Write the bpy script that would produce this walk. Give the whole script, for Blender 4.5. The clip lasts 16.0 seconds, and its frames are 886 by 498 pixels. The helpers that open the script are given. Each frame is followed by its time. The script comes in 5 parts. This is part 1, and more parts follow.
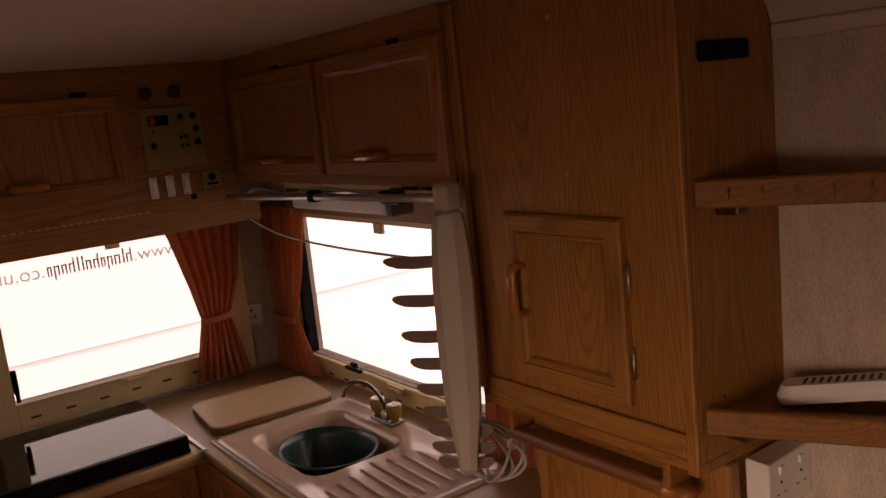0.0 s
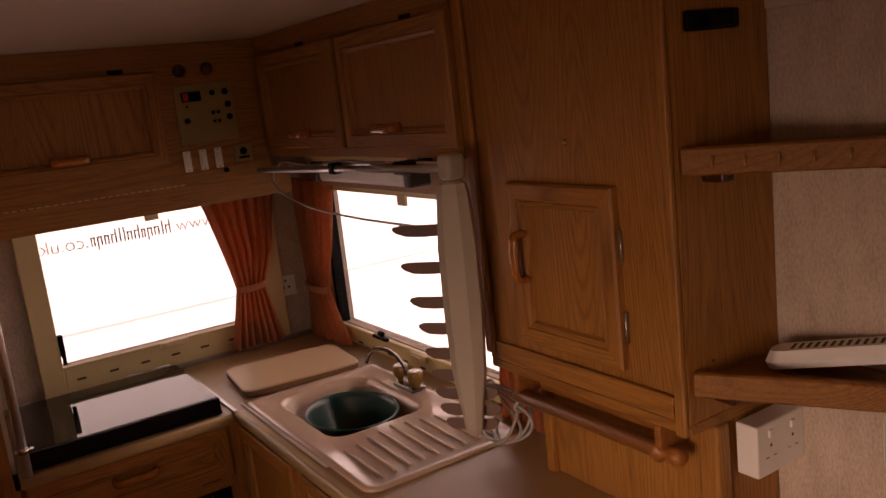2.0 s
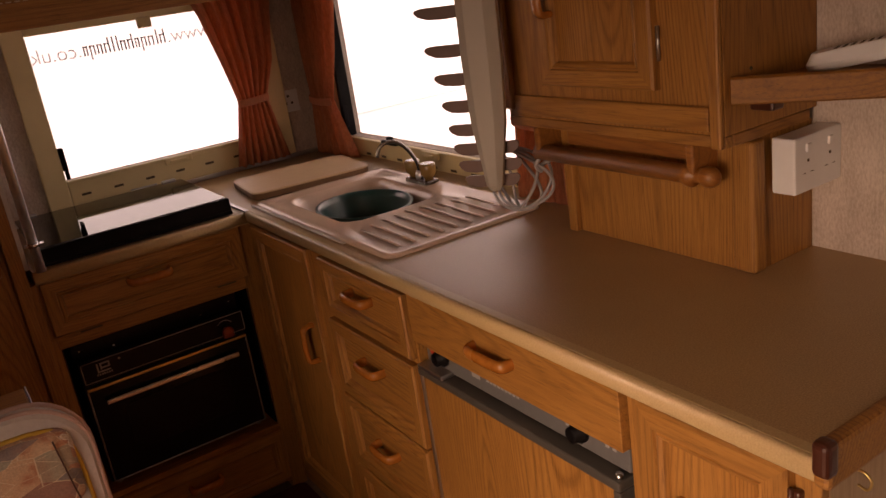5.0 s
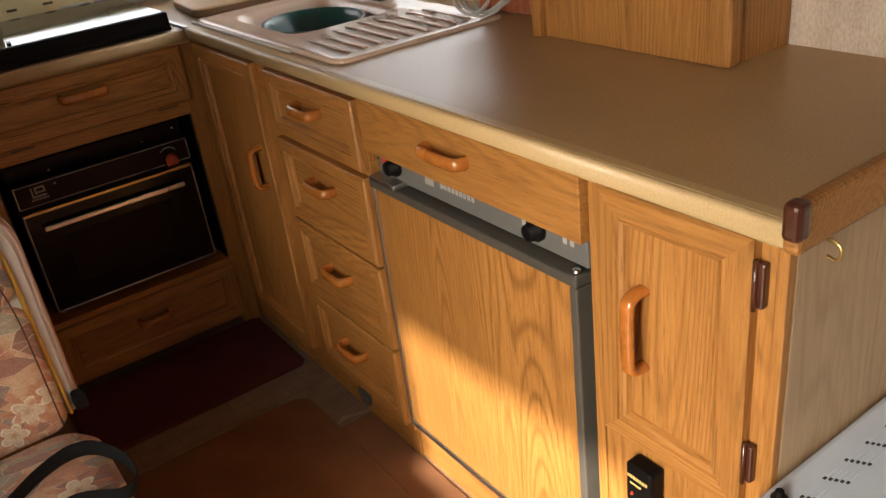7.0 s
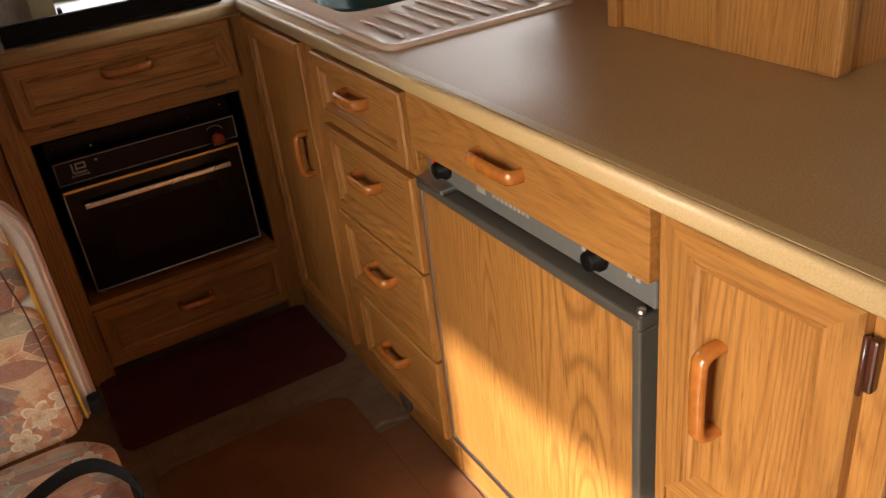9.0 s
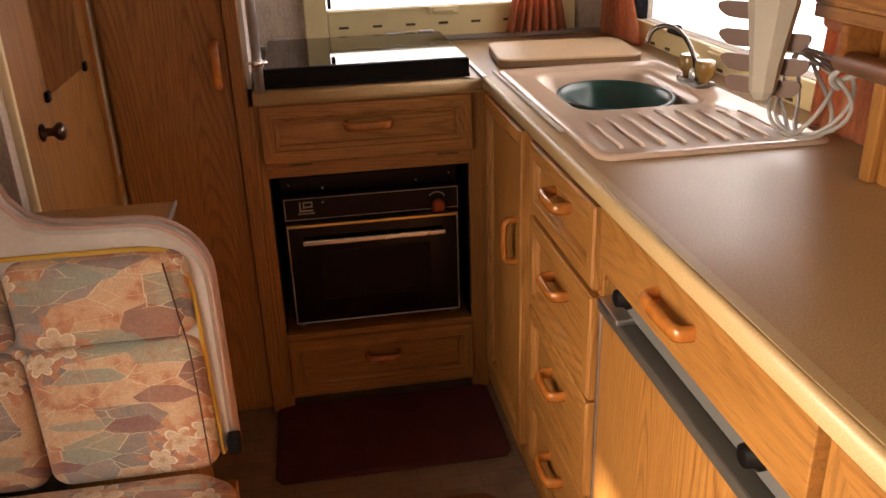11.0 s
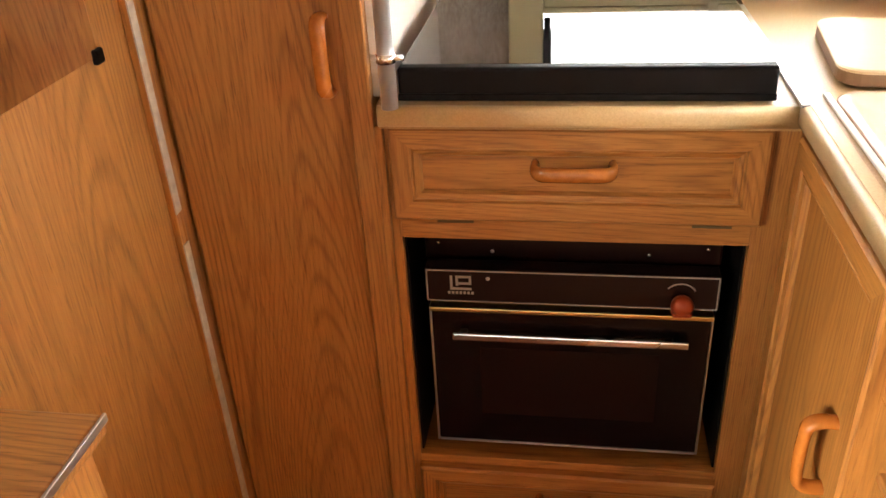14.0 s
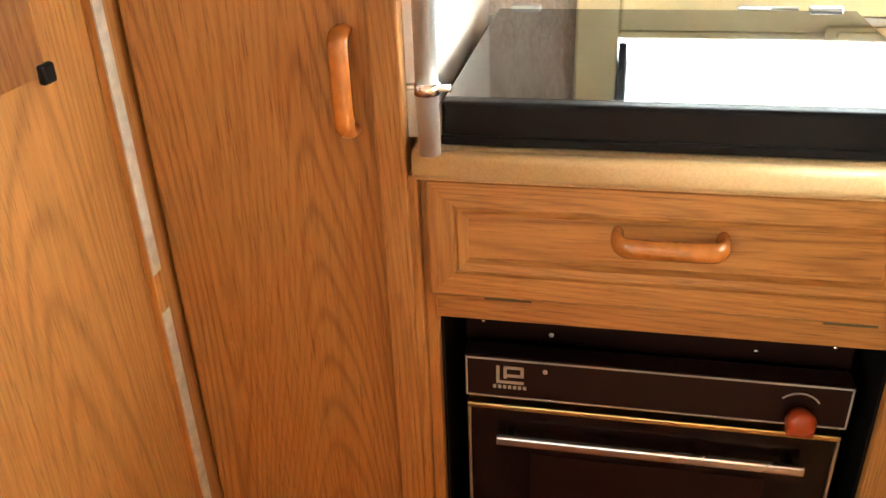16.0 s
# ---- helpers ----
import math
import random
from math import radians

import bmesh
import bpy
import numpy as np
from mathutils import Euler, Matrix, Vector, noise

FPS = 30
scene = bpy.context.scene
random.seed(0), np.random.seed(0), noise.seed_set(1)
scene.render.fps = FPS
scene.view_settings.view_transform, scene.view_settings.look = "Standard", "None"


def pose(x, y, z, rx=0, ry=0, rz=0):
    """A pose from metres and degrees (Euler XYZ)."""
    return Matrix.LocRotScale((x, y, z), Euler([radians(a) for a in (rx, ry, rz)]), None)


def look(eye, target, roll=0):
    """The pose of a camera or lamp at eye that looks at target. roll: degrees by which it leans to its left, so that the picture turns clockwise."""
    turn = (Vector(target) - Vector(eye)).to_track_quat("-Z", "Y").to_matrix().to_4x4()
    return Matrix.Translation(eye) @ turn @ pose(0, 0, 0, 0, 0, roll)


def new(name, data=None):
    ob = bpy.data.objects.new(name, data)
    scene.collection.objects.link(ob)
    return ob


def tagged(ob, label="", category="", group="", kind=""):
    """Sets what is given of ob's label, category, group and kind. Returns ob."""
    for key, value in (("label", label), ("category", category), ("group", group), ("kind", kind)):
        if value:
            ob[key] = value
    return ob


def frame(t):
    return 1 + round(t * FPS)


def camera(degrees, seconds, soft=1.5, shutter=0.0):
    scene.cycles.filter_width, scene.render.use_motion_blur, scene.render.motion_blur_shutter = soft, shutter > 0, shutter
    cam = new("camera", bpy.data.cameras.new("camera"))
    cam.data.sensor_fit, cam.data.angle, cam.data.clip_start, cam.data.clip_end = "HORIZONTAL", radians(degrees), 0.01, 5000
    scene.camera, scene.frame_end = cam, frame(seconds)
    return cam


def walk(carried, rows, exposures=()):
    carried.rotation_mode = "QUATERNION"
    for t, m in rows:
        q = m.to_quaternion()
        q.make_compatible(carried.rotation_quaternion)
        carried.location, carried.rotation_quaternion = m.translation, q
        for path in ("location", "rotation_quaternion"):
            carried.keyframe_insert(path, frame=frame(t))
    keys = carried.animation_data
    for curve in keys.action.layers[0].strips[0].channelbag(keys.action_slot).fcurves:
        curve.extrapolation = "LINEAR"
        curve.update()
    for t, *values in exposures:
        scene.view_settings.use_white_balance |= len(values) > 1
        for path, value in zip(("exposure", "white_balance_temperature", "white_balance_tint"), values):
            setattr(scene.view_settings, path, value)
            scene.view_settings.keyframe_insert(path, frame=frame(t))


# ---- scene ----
cam = camera(56.0, 16.0)
EXPOSURES = [(0, -1.85, 9200, 43), (1.5, -1.62, 9400, 47), (3, -1.42, 9500, 48), (4, -1.5, 9500, 48), (5, -1.5, 9100, 40), (7.3, -0.42, 6450, 6), (8.2, -0.42, 6450, 6), (10.3, -0.2, 7300, 16), (11, 0.05, 7400, 17), (12.5, 0.8, 7200, 13), (13.2, 1.2, 7200, 12), (14, 1.75, 6900, 6), (14.5, 1.95, 6600, 0), (16, 2.3, 6400, -5)]
SUN_POWER, FRONT_POWER, DOOR_POWER, DAY_GLOW = 19.0, 0.9, 25.0, 3.2
PATH = [
    (0, (-0.04, -0.222, 1.741), (1.118, 1.373, 1.399), -6.0),
    (0.5, (-0.061, -0.219, 1.734), (1.164, 1.324, 1.389), -5.8),
    (1, (-0.005, -0.252, 1.737), (1.141, 1.354, 1.409), -3.0),
    (1.5, (0.036, -0.32, 1.746), (1.126, 1.33, 1.441), -4.0),
    (2, (0.002, -0.323, 1.722), (1.043, 1.343, 1.343), -6.5),
    (2.5, (-0.042, -0.325, 1.692), (0.977, 1.352, 1.303), -5.7),
    (3, (-0.074, -0.319, 1.67), (0.87, 1.404, 1.295), -8.0),
    (3.5, (-0.067, -0.311, 1.65), (0.847, 1.415, 1.215), -8.8),
    (4, (-0.076, -0.29, 1.604), (0.824, 1.425, 1.107), -8.6),
    (4.5, (-0.059, -0.294, 1.548), (0.862, 1.393, 0.994), -9.8),
    (5, (-0.06, -0.287, 1.456), (0.918, 1.338, 0.819), -8.6),
    (5.2, (-0.048, -0.28, 1.425), (0.952, 1.312, 0.743), -7.2),
    (7.3, (-0.041, -0.245, 1.295), (0.909, 1.249, 0.365), -7.6),
    (7.5, (-0.028, -0.231, 1.287), (0.917, 1.268, 0.357), -6.7),
    (8, (0.016, -0.197, 1.268), (0.909, 1.274, 0.248), -7.3),
    (8.2, (0.032, -0.182, 1.274), (0.901, 1.307, 0.261), -7.3),
    (10.3, (0.148, -0.093, 1.313), (0.682, 1.601, 0.394), -6.5),
    (10.5, (0.173, -0.09, 1.306), (0.618, 1.639, 0.406), -5.8),
    (11, (0.226, -0.081, 1.317), (0.506, 1.735, 0.526), -1.9),
    (11.5, (0.268, -0.029, 1.331), (0.369, 1.806, 0.542), -2.8),
    (12, (0.287, 0.159, 1.346), (0.407, 1.972, 0.51), -3.4),
    (12.5, (0.289, 0.354, 1.322), (0.39, 2.13, 0.407), -4.3),
    (13, (0.32, 0.517, 1.326), (0.264, 2.287, 0.396), -5.6),
    (13.5, (0.381, 0.672, 1.316), (0.152, 2.414, 0.359), -3.1),
    (14, (0.357, 0.845, 1.287), (0.057, 2.555, 0.293), -3.4),
    (14.5, (0.317, 1.054, 1.235), (0.128, 2.8, 0.278), -3.4),
    (15, (0.285, 1.145, 1.217), (0.058, 2.88, 0.247), -2.9),
    (15.5, (0.303, 1.153, 1.219), (0.081, 2.87, 0.217), -1.4),
    (16, (0.289, 1.116, 1.21), (-0.082, 2.841, 0.269), -2.2),
]
walk(cam, [(t, look(eye, target, roll)) for t, eye, target, roll in PATH], EXPOSURES)

# ---- world and light ----
world = bpy.data.worlds.new("sky_world")
scene.world = world
world.use_nodes = True
wn = world.node_tree.nodes
sky = wn.new("ShaderNodeTexSky")
sky.sky_type = 'NISHITA'
sky.sun_disc = False
sky.sun_elevation = radians(34)
sky.sun_rotation = radians(-119)
world.node_tree.links.new(sky.outputs[0], wn["Background"].inputs[0])
wn["Background"].inputs[1].default_value = 0.1

sun_data = bpy.data.lights.new("sun", "SUN")
sun_data.energy, sun_data.angle, sun_data.color = SUN_POWER, radians(1.8), (1.0, 0.92, 0.80)
sun = new("sun", sun_data)
sun.matrix_world = look((-1.05, -0.22, 1.52), (0.65, 0.73, 0.22))


def window_light(name, place, target, wide, high, power, colour, fan=180):
    data = bpy.data.lights.new(name, "AREA")
    data.shape, data.size, data.size_y, data.energy, data.color = 'RECTANGLE', wide, high, power, colour
    data.spread = radians(fan)
    ob = new(name, data)
    ob.matrix_world = look(place, target)
    return ob


window_light("front_window_light", (0.1, -2.52, 1.25), (0.1, 0.0, 0.55), 1.7, 0.62, FRONT_POWER, (1.0, 0.93, 0.84), 130)
window_light("doorway_light", (-1.08, -0.26, 1.0), (0.65, 0.36, 0.05), 0.60, 1.2, DOOR_POWER, (1.0, 0.90, 0.77), 84)


# ---- materials ----
def material(name):
    m = bpy.data.materials.new(name)
    m.use_nodes = True
    return m, m.node_tree.nodes, m.node_tree.links, m.node_tree.nodes["Principled BSDF"]


def coords(n, l, scale, vary=True):
    tc = n.new("ShaderNodeTexCoord")
    mp = n.new("ShaderNodeMapping")
    mp.inputs["Scale"].default_value = scale
    if vary:
        info = n.new("ShaderNodeObjectInfo")
        mul = n.new("ShaderNodeMath")
        mul.operation = 'MULTIPLY'
        mul.inputs[1].default_value = 7.0
        l.new(info.outputs["Random"], mul.inputs[0])
        add = n.new("ShaderNodeVectorMath")
        l.new(tc.outputs["Object"], add.inputs[0])
        l.new(mul.outputs[0], add.inputs[1])
        l.new(add.outputs[0], mp.inputs["Vector"])
    else:
        l.new(tc.outputs["Object"], mp.inputs["Vector"])
    return mp.outputs[0]


def noise_node(n, l, vec, scale, detail=3, rough=0.55, dist=0.0):
    t = n.new("ShaderNodeTexNoise")
    t.inputs["Scale"].default_value, t.inputs["Detail"].default_value = scale, detail
    t.inputs["Roughness"].default_value, t.inputs["Distortion"].default_value = rough, dist
    l.new(vec, t.inputs["Vector"])
    return t.outputs["Fac"]


def ramp(n, l, fac, stops):
    r = n.new("ShaderNodeValToRGB")
    while len(r.color_ramp.elements) < len(stops):
        r.color_ramp.elements.new(0.5)
    for e, (p, c) in zip(r.color_ramp.elements, stops):
        e.position, e.color = p, (*c, 1) if len(c) == 3 else c
    l.new(fac, r.inputs[0])
    return r.outputs[0]


def math_node(n, l, op, a, b=0.0, c=0.0):
    m = n.new("ShaderNodeMath")
    m.operation = op
    for i, v in enumerate((a, b, c)):
        if isinstance(v, (int, float)):
            m.inputs[i].default_value = v
        else:
            l.new(v, m.inputs[i])
    return m.outputs[0]


def mix(n, l, fac, a, b, mode='MIX'):
    m = n.new("ShaderNodeMix")
    m.data_type, m.blend_type = 'RGBA', mode
    for i, v in ((0, fac), (6, a), (7, b)):
        if isinstance(v, (int, float)):
            m.inputs[i].default_value = v
        elif isinstance(v, tuple):
            m.inputs[i].default_value = (*v, 1)
        else:
            l.new(v, m.inputs[i])
    return m.outputs[2]


def bump(n, l, bsdf, height, strength, distance=0.002):
    b = n.new("ShaderNodeBump")
    b.inputs["Strength"].default_value, b.inputs["Distance"].default_value = strength, distance
    l.new(height, b.inputs["Height"])
    l.new(b.outputs[0], bsdf.inputs["Normal"])


def plain(name, colour, rough=0.5, metal=0.0, spread=0.12, scale=30, relief=0.0, coat=0.0, gloss=0.5):
    """A painted, moulded or cast surface with slight stains at two scales."""
    m, n, l, p = material(name)
    vec = coords(n, l, (1, 1, 1))
    a = noise_node(n, l, vec, scale, 4)
    b = noise_node(n, l, vec, scale / 8, 2)
    f = math_node(n, l, 'MULTIPLY_ADD', a, 0.5, math_node(n, l, 'MULTIPLY', b, 0.5))
    lo = tuple(c * (1 - spread) for c in colour)
    hi = tuple(min(1, c * (1 + spread)) for c in colour)
    l.new(ramp(n, l, f, [(0.3, lo), (0.7, hi)]), p.inputs["Base Color"])
    l.new(math_node(n, l, 'MULTIPLY_ADD', b, 0.16, rough - 0.08), p.inputs["Roughness"])
    p.inputs["Metallic"].default_value = metal
    p.inputs["Coat Weight"].default_value = coat
    p.inputs["Specular IOR Level"].default_value = gloss
    if relief:
        bump(n, l, p, a, relief)
    return m


def wood(name, axis, dark, light, line, rough=0.5, coat=0.03):
    """Oak-effect veneer: fine pores along one axis and cathedral figure."""
    m, n, l, p = material(name)
    along = [1.0, 1.0, 1.0]
    along["xyz".index(axis)] = 0.045
    vec = coords(n, l, tuple(along))
    pores = noise_node(n, l, vec, 380, 3, 0.7)
    streak = noise_node(n, l, vec, 170, 4, 0.7)
    broad = [1.0, 1.0, 1.0]
    broad["xyz".index(axis)] = 0.085
    low = noise_node(n, l, coords(n, l, tuple(broad)), 4.2, 1.2, 0.4, 0.2)
    rings = math_node(n, l, 'SINE', math_node(n, l, 'MULTIPLY', low, 430.0))
    rings = math_node(n, l, 'MULTIPLY_ADD', rings, 0.5, 0.5)
    rings = math_node(n, l, 'POWER', rings, 3.2)
    base = ramp(n, l, streak, [(0.26, dark), (0.62, light)])
    lines = math_node(n, l, 'MULTIPLY', rings, math_node(n, l, 'MULTIPLY_ADD', pores, 0.6, 0.42))
    where = ramp(n, l, noise_node(n, l, coords(n, l, tuple(broad)), 9, 2), [(0.34, (0.24, 0.24, 0.24)), (0.64, (0.62, 0.62, 0.62))])
    col = mix(n, l, math_node(n, l, 'MULTIPLY', lines, where), base, line)
    pore_mask = ramp(n, l, pores, [(0.54, (0, 0, 0)), (0.68, (1, 1, 1))])
    col = mix(n, l, math_node(n, l, 'MULTIPLY', pore_mask, 0.55), col, line)
    big = noise_node(n, l, coords(n, l, (1, 1, 1)), 2.2, 2)
    col = mix(n, l, 1.0, col, ramp(n, l, big, [(0.3, (0.84, 0.82, 0.8)), (0.7, (1, 1, 1))]), 'MULTIPLY')
    l.new(col, p.inputs["Base Color"])
    l.new(math_node(n, l, 'MULTIPLY_ADD', streak, 0.2, rough - 0.1), p.inputs["Roughness"])
    p.inputs["Coat Weight"].default_value, p.inputs["Coat Roughness"].default_value = coat, 0.3
    bump(n, l, p, pores, 0.2, 0.001)
    return m


OAK = ((0.33, 0.132, 0.028), (0.46, 0.212, 0.053), (0.115, 0.037, 0.007))
oak_z = wood("oak_upright_grain", "z", *OAK)
oak_x = wood("oak_cross_grain", "x", *OAK)
oak_y = wood("oak_long_grain", "y", *OAK)
PALE = ((0.40, 0.27, 0.15), (0.50, 0.35, 0.21), (0.31, 0.19, 0.10))
pale_z = wood("pale_oak_upright", "z", *PALE)
handle_wood = plain("stained_handle_wood", (0.42, 0.140, 0.026), 0.26, spread=0.35, scale=60, coat=0.4)
dowel_wood = wood("turned_dowel_wood", "y", (0.27, 0.098, 0.024), (0.38, 0.145, 0.036), (0.15, 0.05, 0.012), 0.35)
shelf_oak = wood("brown_shelf_oak", "y", (0.24, 0.088, 0.012), (0.34, 0.135, 0.020), (0.11, 0.036, 0.005), 0.6, 0.0)
dark_wood = plain("dark_stained_wood", (0.06, 0.016, 0.008), 0.3, spread=0.3, coat=0.4)
black_plastic = plain("black_plastic", (0.006, 0.005, 0.005), 0.5, relief=0.05, gloss=0.1)
black_web = plain("black_webbing", (0.005, 0.005, 0.0055), 0.9, scale=300, relief=0.3, gloss=0.15)
chrome = plain("chrome", (0.80, 0.79, 0.78), 0.27, 1.0, 0.05)
satin_chrome = plain("satin_chrome", (0.84, 0.83, 0.82), 0.32, 0.8, 0.04)
dull_steel = plain("dull_steel", (0.50, 0.49, 0.48), 0.38, 1.0, 0.1)
brass = plain("worn_brass", (0.62, 0.44, 0.18), 0.3, 1.0)
white_plastic = plain("white_plastic", (0.78, 0.77, 0.74), 0.4, spread=0.05)
strip_white = plain("worn_white_strip", (0.44, 0.42, 0.38), 0.5, spread=0.35, scale=70)
grey_plastic = plain("grey_plastic", (0.075, 0.066, 0.055), 0.45, spread=0.12)
strip_grey = plain("silver_grey_strip", (0.135, 0.132, 0.125), 0.42, spread=0.1, scale=80)
panel_cream = plain("aged_cream_panel", (0.30, 0.225, 0.085), 0.5)
aerial_plastic = plain("aerial_beige_plastic", (0.44, 0.40, 0.33), 0.5, spread=0.08, scale=12)
aerial_fin = plain("aerial_fin_brown", (0.16, 0.095, 0.075), 0.5)
frame_cream = plain("yellowed_window_plastic", (0.74, 0.62, 0.34), 0.45, spread=0.07, scale=14)
slot_dark = plain("dark_slot", (0.10, 0.075, 0.035), 0.8)
ceiling_vinyl = plain("ceiling_vinyl", (0.58, 0.50, 0.43), 0.75, spread=0.05, scale=260, relief=0.12)
# Pale blue of the window mirrored in the bowl, painted as a colour.
reflection_blue = plain("pale_blue_reflection", (0.42, 0.50, 0.60), 0.9, spread=0.3, scale=60, relief=0.4)
slot_black = plain("dark_vent_slot", (0.02, 0.02, 0.022), 0.8)
enamel_brown = plain("dark_brown_enamel", (0.012, 0.004, 0.0035), 0.42, gloss=0.16)
black_glass = plain("smoked_black_glass", (0.006, 0.005, 0.005), 0.05, spread=0.02)
oven_glass = plain("oven_door_glass", (0.006, 0.003, 0.003), 0.22, spread=0.02, gloss=0.25)
sink_enamel = plain("beige_sink_enamel", (0.66, 0.49, 0.37), 0.2, spread=0.05, scale=18, coat=0.35)
teal_plastic = plain("dark_teal_plastic", (0.003, 0.050, 0.044), 0.32, spread=0.2, coat=0.2)
board_laminate = plain("beige_board_laminate", (0.60, 0.42, 0.25), 0.45, spread=0.05)
board_edge = plain("brown_board_edge", (0.20, 0.11, 0.055), 0.6)
pipe_fabric = plain("pink_piping", (0.46, 0.31, 0.26), 0.85)
velour = plain("pale_velour", (0.50, 0.46, 0.43), 0.9, spread=0.1, scale=120, relief=0.2)
yellow_thread = plain("yellow_gimp_trim", (0.55, 0.33, 0.05), 0.8)
cable_grey = plain("grey_cable", (0.40, 0.385, 0.37), 0.45)
# Tap chrome: the dark surroundings it mirrors are put into its base colour.
dark_chrome = plain("chrome_dark_reflection", (0.22, 0.20, 0.18), 0.25, 1.0, 0.2)
tap_plastic = plain("amber_tap_plastic", (0.27, 0.15, 0.04), 0.2, coat=0.4)
red_plastic = plain("red_orange_knob", (0.30, 0.045, 0.012), 0.35)
neon_red = plain("red_switch", (0.55, 0.05, 0.02), 0.4)
heater_white = plain("heater_white_enamel", (0.52, 0.58, 0.68), 0.4, spread=0.04)
ink, ink_n, ink_l, ink_p = material("grey_window_lettering")
ink_p.inputs["Base Color"].default_value = (0.28, 0.27, 0.28, 1)
ink_p.inputs["Roughness"].default_value = 0.6
ink_t = ink_n.new("ShaderNodeBsdfTranslucent")
ink_t.inputs["Color"].default_value = (0.72, 0.70, 0.72, 1)
ink_m = ink_n.new("ShaderNodeMixShader")
ink_m.inputs[0].default_value = 0.6
ink_l.new(ink_p.outputs[0], ink_m.inputs[1])
ink_l.new(ink_t.outputs[0], ink_m.inputs[2])
ink_l.new(ink_m.outputs[0], ink_n["Material Output"].inputs["Surface"])
pale_print = plain("pale_print", (0.36, 0.34, 0.31), 0.5)
dash_white = plain("pale_trim_dash", (0.55, 0.45, 0.32), 0.5)
# Bright cream: sunlight on the washroom door's edge, put into the colour.
lit_edge_cream = plain("cream_lit_door_edge", (0.86, 0.74, 0.48), 0.35, spread=0.06)
plate_grey = plain("light_grey_plate", (0.50, 0.50, 0.49), 0.45, spread=0.05)
seal_white = plain("white_sealant", (0.70, 0.66, 0.60), 0.5)
card_yellow = plain("yellow_tube_label", (0.55, 0.42, 0.14), 0.55)
mirror_glass = plain("mirror", (0.86, 0.86, 0.85), 0.03, 1.0, 0.01)


def laminate():
    m, n, l, p = material("tan_speckled_laminate")
    vec = coords(n, l, (1, 1, 1), False)
    fine = noise_node(n, l, vec, 420, 2)
    broad = noise_node(n, l, vec, 5, 3)
    col = ramp(n, l, fine, [(0.34, (0.37, 0.225, 0.095)), (0.5, (0.45, 0.285, 0.13)), (0.68, (0.52, 0.345, 0.17))])
    col = mix(n, l, 1.0, col, ramp(n, l, broad, [(0.3, (0.9, 0.88, 0.86)), (0.7, (1, 1, 1))]), 'MULTIPLY')
    l.new(col, p.inputs["Base Color"])
    l.new(math_node(n, l, 'MULTIPLY_ADD', broad, 0.06, 0.36), p.inputs["Roughness"])
    bump(n, l, p, fine, 0.06, 0.001)
    return m


def edge_laminate():
    m, n, l, p = material("tan_edge_laminate")
    vec = coords(n, l, (1, 1, 1), False)
    fine = noise_node(n, l, vec, 380, 2)
    l.new(ramp(n, l, fine, [(0.3, (0.48, 0.33, 0.155)), (0.7, (0.56, 0.395, 0.20))]), p.inputs["Base Color"])
    p.inputs["Roughness"].default_value = 0.4
    bump(n, l, p, fine, 0.08, 0.001)
    return m


def wall_vinyl():
    m, n, l, p = material("textured_wall_vinyl")
    vec = coords(n, l, (1, 1, 0.45), False)
    fine = noise_node(n, l, vec, 240, 3, 0.65)
    broad = noise_node(n, l, vec, 26, 3)
    f = math_node(n, l, 'MULTIPLY_ADD', fine, 0.6, math_node(n, l, 'MULTIPLY', broad, 0.4))
    l.new(ramp(n, l, f, [(0.36, (0.42, 0.33, 0.26)), (0.62, (0.62, 0.52, 0.43))]), p.inputs["Base Color"])
    p.inputs["Roughness"].default_value = 0.75
    bump(n, l, p, fine, 0.3, 0.002)
    return m


def cloth(name, colour, dark):
    m, n, l, p = material(name)
    vec = coords(n, l, (1, 1, 0.3))
    fine = noise_node(n, l, vec, 180, 3)
    broad = noise_node(n, l, vec, 12, 2)
    f = math_node(n, l, 'MULTIPLY_ADD', fine, 0.5, math_node(n, l, 'MULTIPLY', broad, 0.5))
    col = ramp(n, l, f, [(0.34, dark), (0.64, colour)])
    l.new(col, p.inputs["Base Color"])
    p.inputs["Roughness"].default_value = 0.85
    p.inputs["Sheen Weight"].default_value = 0.15
    trans = n.new("ShaderNodeBsdfTranslucent")
    l.new(col, trans.inputs["Color"])
    mixer = n.new("ShaderNodeMixShader")
    mixer.inputs[0].default_value = 0.42
    l.new(p.outputs[0], mixer.inputs[1])
    l.new(trans.outputs[0], mixer.inputs[2])
    l.new(mixer.outputs[0], n["Material Output"].inputs["Surface"])
    bump(n, l, p, fine, 0.15, 0.001)
    return m


